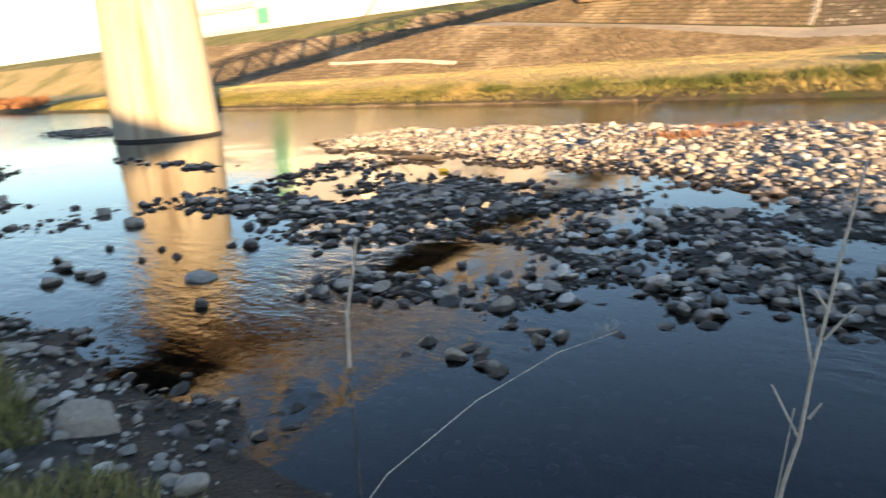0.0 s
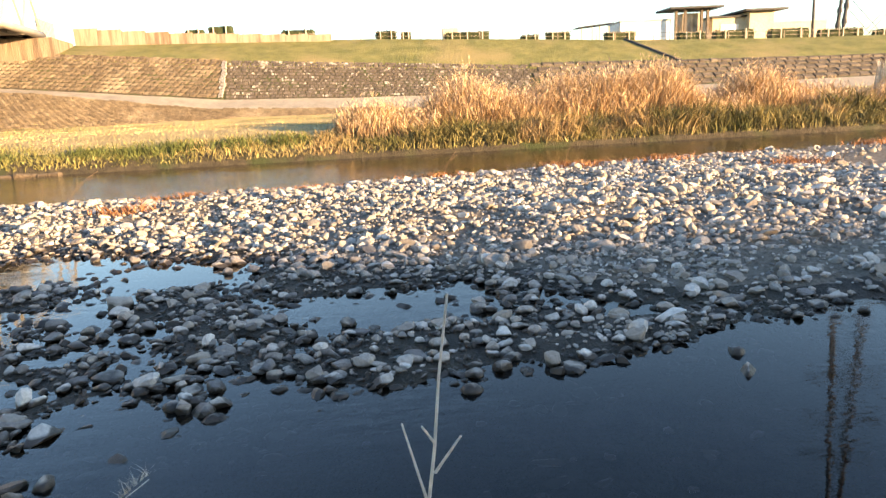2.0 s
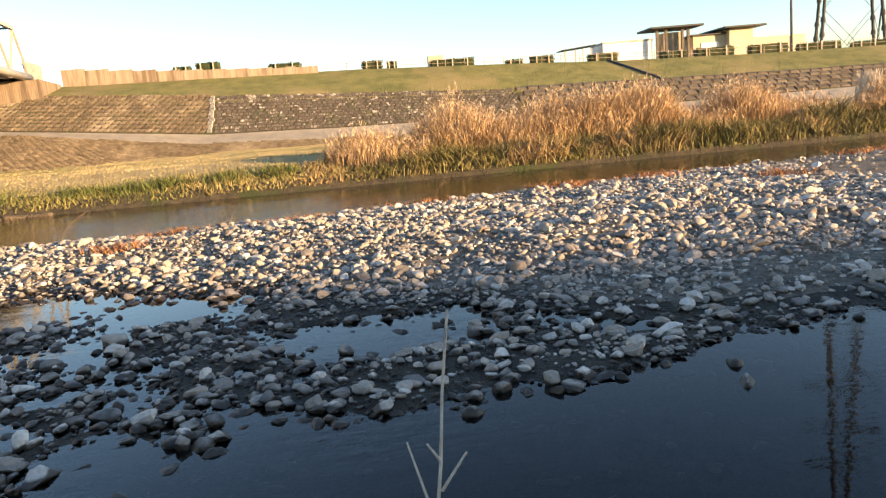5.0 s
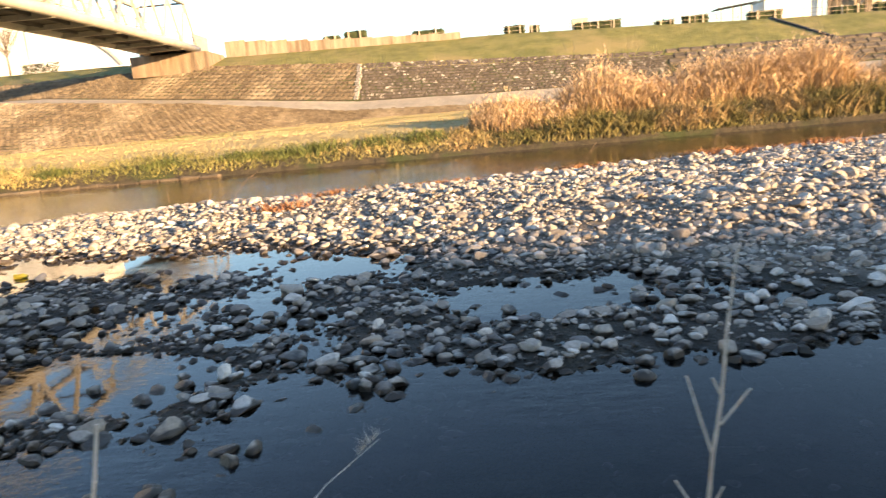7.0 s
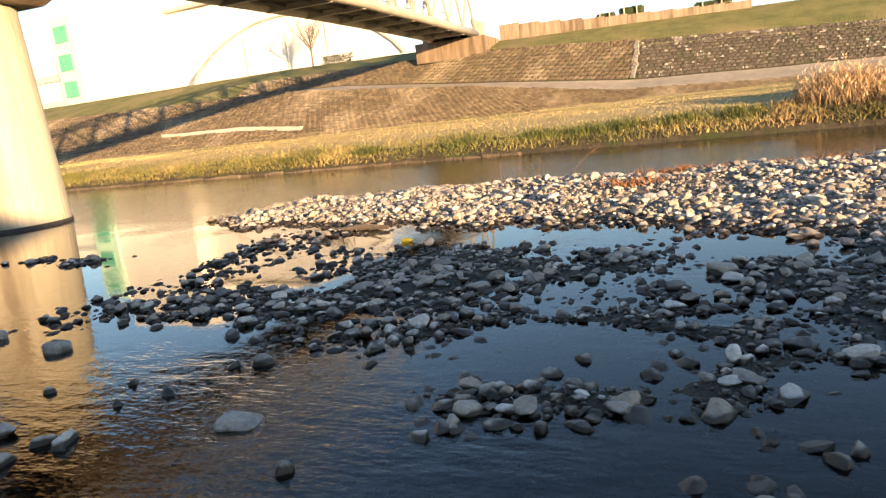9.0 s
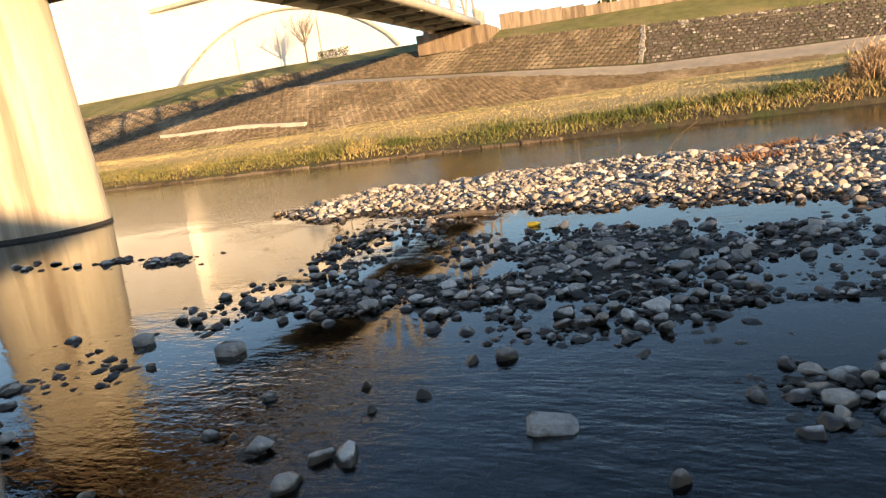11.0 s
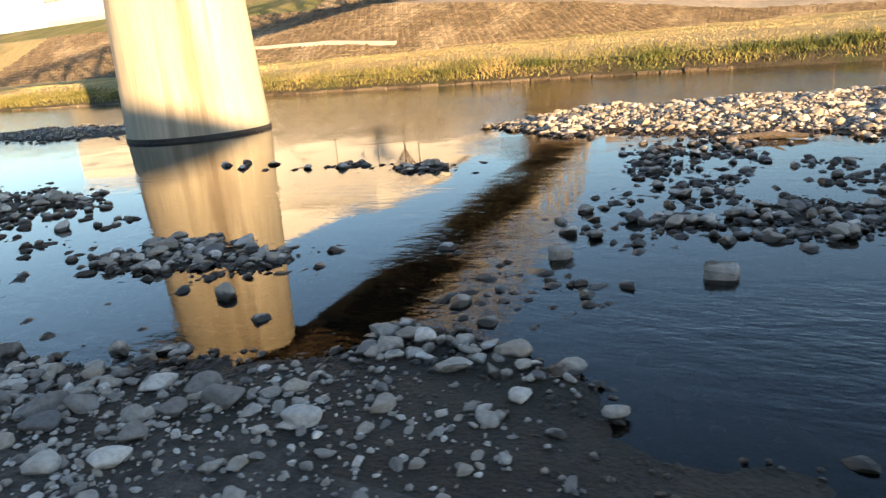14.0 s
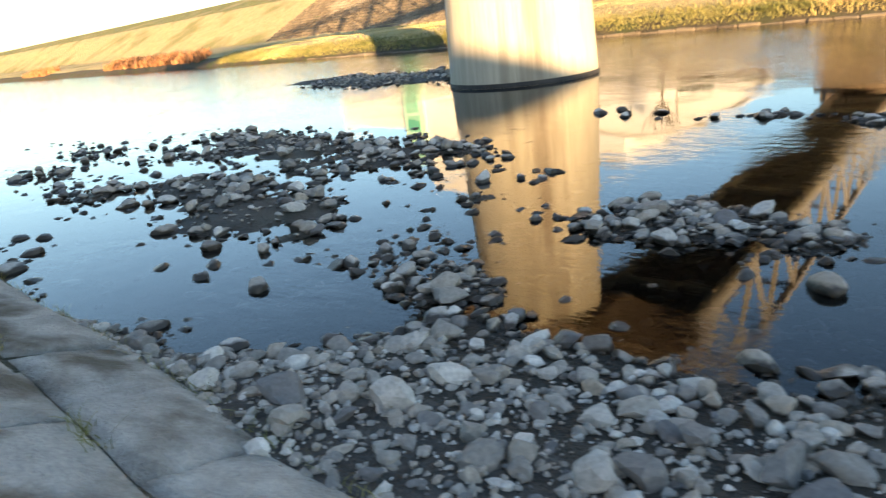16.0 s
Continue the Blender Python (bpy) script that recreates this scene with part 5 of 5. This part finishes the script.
n = 4200
x, y = g.uniform(-3.6, 0.3, n), g.uniform(1.5, 2.75, n)
keep = vnoise(x, y, 1.1, 19) > -0.15
x, y = x[keep], y[keep]
n = len(x)
grass("bank_tussock", x, y, g.uniform(0.12, 0.5, n) * np.interp(x, [-1.6, -0.6], [1, 0.5]), 0.005, 0.7, GRASSG, "tall green grass tussock on the near bank", 49, 3)
n = 8000
x, y = rng.uniform(-3.2, 1.0, n), rng.uniform(2.3, 3.25, n)
keep = (vnoise(x, y, 1.6, 29) > -0.2) & (y < np.interp(x, [-3, -1.9, -0.4, 0.3, 1], [3.3, 3.2, 2.98, 3.12, 3.2]))
x, y = x[keep], y[keep]
grass("bank_weeds", x, y, rng.uniform(0.06, 0.3, len(x)) * np.interp(x, [-1.9, -1.0], [1.4, 0.8]), 0.006, 0.8, GRASSG, "green weeds among the stones at the water's edge", 51, 3)
n = 5200
x = g.uniform(-24, -9, n)
row = g.integers(0, 5, n)
y = toe(x) + 0.05 - 0.72 * row + g.normal(0, 0.035, n)
keep = (vnoise(x, y, 1.6, 18) > 0.05) | ((row == 0) & (g.random(n) < 0.5))
x, y, row = x[keep], y[keep], row[keep]
p = np.stack([x, y, land(x, y) + np.where(row == 0, 0.0, 0.03)], -1)
v, f = blades(p, g.uniform(0.04, 0.15, len(x)), 0.0035, 1.4, 50, 3)
tagged(new("joint_weeds", mesh_from("joint_weeds", v, f, GRASSG)), "dry and green weeds growing in the slab joints", "grass", kind="stuff")


def stalk(at, points, shoots, r, label, material=None):
    """A dead stem through the given points, measured from its foot, with straight side shoots."""
    ob = thing("dead_stalk", at, label, "stalk")
    bm = bmesh.new()
    pts = [Vector(p) for p in points]
    for i in range(len(pts) - 1):
        k = 1 - 0.6 * i / len(pts)
        rod(bm, pts[i], pts[i + 1], r * k, r * (1 - 0.6 * (i + 1) / len(pts)), 7)
    for p, k in zip(pts[1:-1], (0.9, 0.8, 0.7, 0.6)):
        bmesh.ops.create_icosphere(bm, subdivisions=1, radius=r * k * 1.25, matrix=Matrix.Translation(p))
    part("stem", bm, material or STALK, ob)
    for a, b in shoots:
        bm = bmesh.new()
        rod(bm, a, b, r * 0.6, r * 0.4, 6)
        part("side_shoot", bm, STALK, ob)
    return ob


stalk((3.13, 3.38, 0.1), ((0, 0, -0.05), (0.07, 0.01, 0.6), (0.134, 0.02, 1.06), (0.16, 0.02, 1.185), (0.177, 0.02, 1.366), (0.197, 0.02, 1.5), (0.215, 0.035, 1.66), (0.242, 0.05, 1.832)),
      (((0.177, 0.02, 1.366), (0.13, 0.05, 1.548)), ((0.195, 0.02, 1.442), (0.253, 0.0, 1.534)), ((0.198, 0.02, 1.51), (0.172, 0.0, 1.562)),
       ((0.16, 0.02, 1.185), (0.094, 0.02, 1.307)), ((0.177, 0.02, 1.244), (0.2, 0.02, 1.288))), 0.006, "bleached dead plant stalk with side shoots on the bank")
stalk((3.1, 3.42, 0.1), ((0, 0, -0.05), (0.1, 0.0, 0.6), (0.175, -0.02, 1.26)), (), 0.003, "thin bleached dead stem beside a taller stalk")
# One stalk in two pieces, the lower coloured darker than the top.
stalk((1.7, 3.36, 0.1), ((0, 0, -0.05), (0.05, 0, 0.5), (0.1, -0.03, 1.05)), (), 0.005, "dark lower stem of a broken dead stalk", BARK)
stalk((1.8, 3.33, 1.15), ((0, 0, -0.02), (0.02, 0.0, 0.2), (0.045, 0.02, 0.33), (0.075, 0.03, 0.475)), (), 0.0075, "bare bleached top of a broken dead stalk")
bent = stalk((1.47, 3.28, 0.15), ((0, 0, -0.05), (0.2, 0.3, 0.35), (0.42, 0.66, 0.6), (0.62, 1.02, 0.74), (0.78, 1.3, 0.78)), (), 0.003, "bent dry grass stem with a thin seed head over the water")
n = 46
fr = rng.uniform(0.55, 1.0, n)
pp = np.stack([0.62 + 0.16 * fr, 1.02 + 0.28 * fr, 0.74 + 0.06 * fr], -1)
v, f = blades(pp, rng.uniform(0.03, 0.08, n), 0.001, 1.6, 73, 2)
o = new("seed_head", mesh_from("seed_head", v, f, STALK))
o.parent = bent


def plume_grass(x, y, h, seed, lean=(0.1, 0.0)):
    ob = thing("plume_grass", (x, y, float(land(x, y)) - 0.03), "dry silvery plumed grass stem on the near bank", "grass stem", "plumed grasses")
    g = np.random.default_rng(seed)
    bm = bmesh.new()
    top = Vector((lean[0], lean[1], h))
    mid = Vector((lean[0] * 0.3, lean[1] * 0.3, h * 0.6))
    rod(bm, (0, 0, 0), mid, 0.004, 0.003, 5)
    rod(bm, mid, top, 0.003, 0.0015, 5)
    part("stem", bm, STALK, ob)
    n = 1500
    f = g.uniform(0, 1, n)
    base = np.array([list(mid.lerp(top, 0.45 + 0.55 * q)) for q in f])
    v, fc = blades(base, g.uniform(0.04, 0.1, n) * (1.2 - 0.6 * f), 0.0022, 0.85, seed, 2)
    o = new("plume", mesh_from("plume", v, fc, PLUME))
    o.parent = ob


g = np.random.default_rng(51)
for i, (x, y, z) in enumerate(((-5.85, 2.62, 1.6), (-5.48, 2.88, 1.51), (-5.26, 2.57, 1.62), (-6.1, 2.4, 1.64), (-5.62, 2.7, 1.42), (-5.1, 2.45, 1.66), (-4.31, 2.56, 1.48), (-4.2, 2.6, 1.5),
                              (-5.91, 2.45, 1.55), (-5.71, 2.47, 1.62), (-5.54, 2.45, 1.64), (-5.23, 2.5, 1.7), (-5.09, 2.48, 1.65), (-6.12, 2.42, 1.45), (-5.42, 2.4, 1.54), (-5.76, 2.5, 1.67), (-5.4, 2.4, 1.58), (-5.7, 2.45, 1.5), (-6.3, 2.6, 1.4), (-5.02, 2.55, 1.6), (-4.45, 2.5, 1.36))):
    a = g.uniform(-0.1, 0.14)
    plume_grass(x - a, y - 0.04, z - float(land(x - a, y)), 100 + i, (a, 0.04))

# rust-red shrubs along the far shore upstream
n = 5000
x, y = g.uniform(-150, -72, n), 31.5 + 2.5 * g.random(n)
keep = vnoise(x, y, 0.12, 16) > -0.1
grass("rust_shrubs", x[keep], y[keep], g.uniform(0.4, 1.1, n)[keep], 0.09, 0.8, RUST, "rust-red shrubs along the far shore", 81, 2)
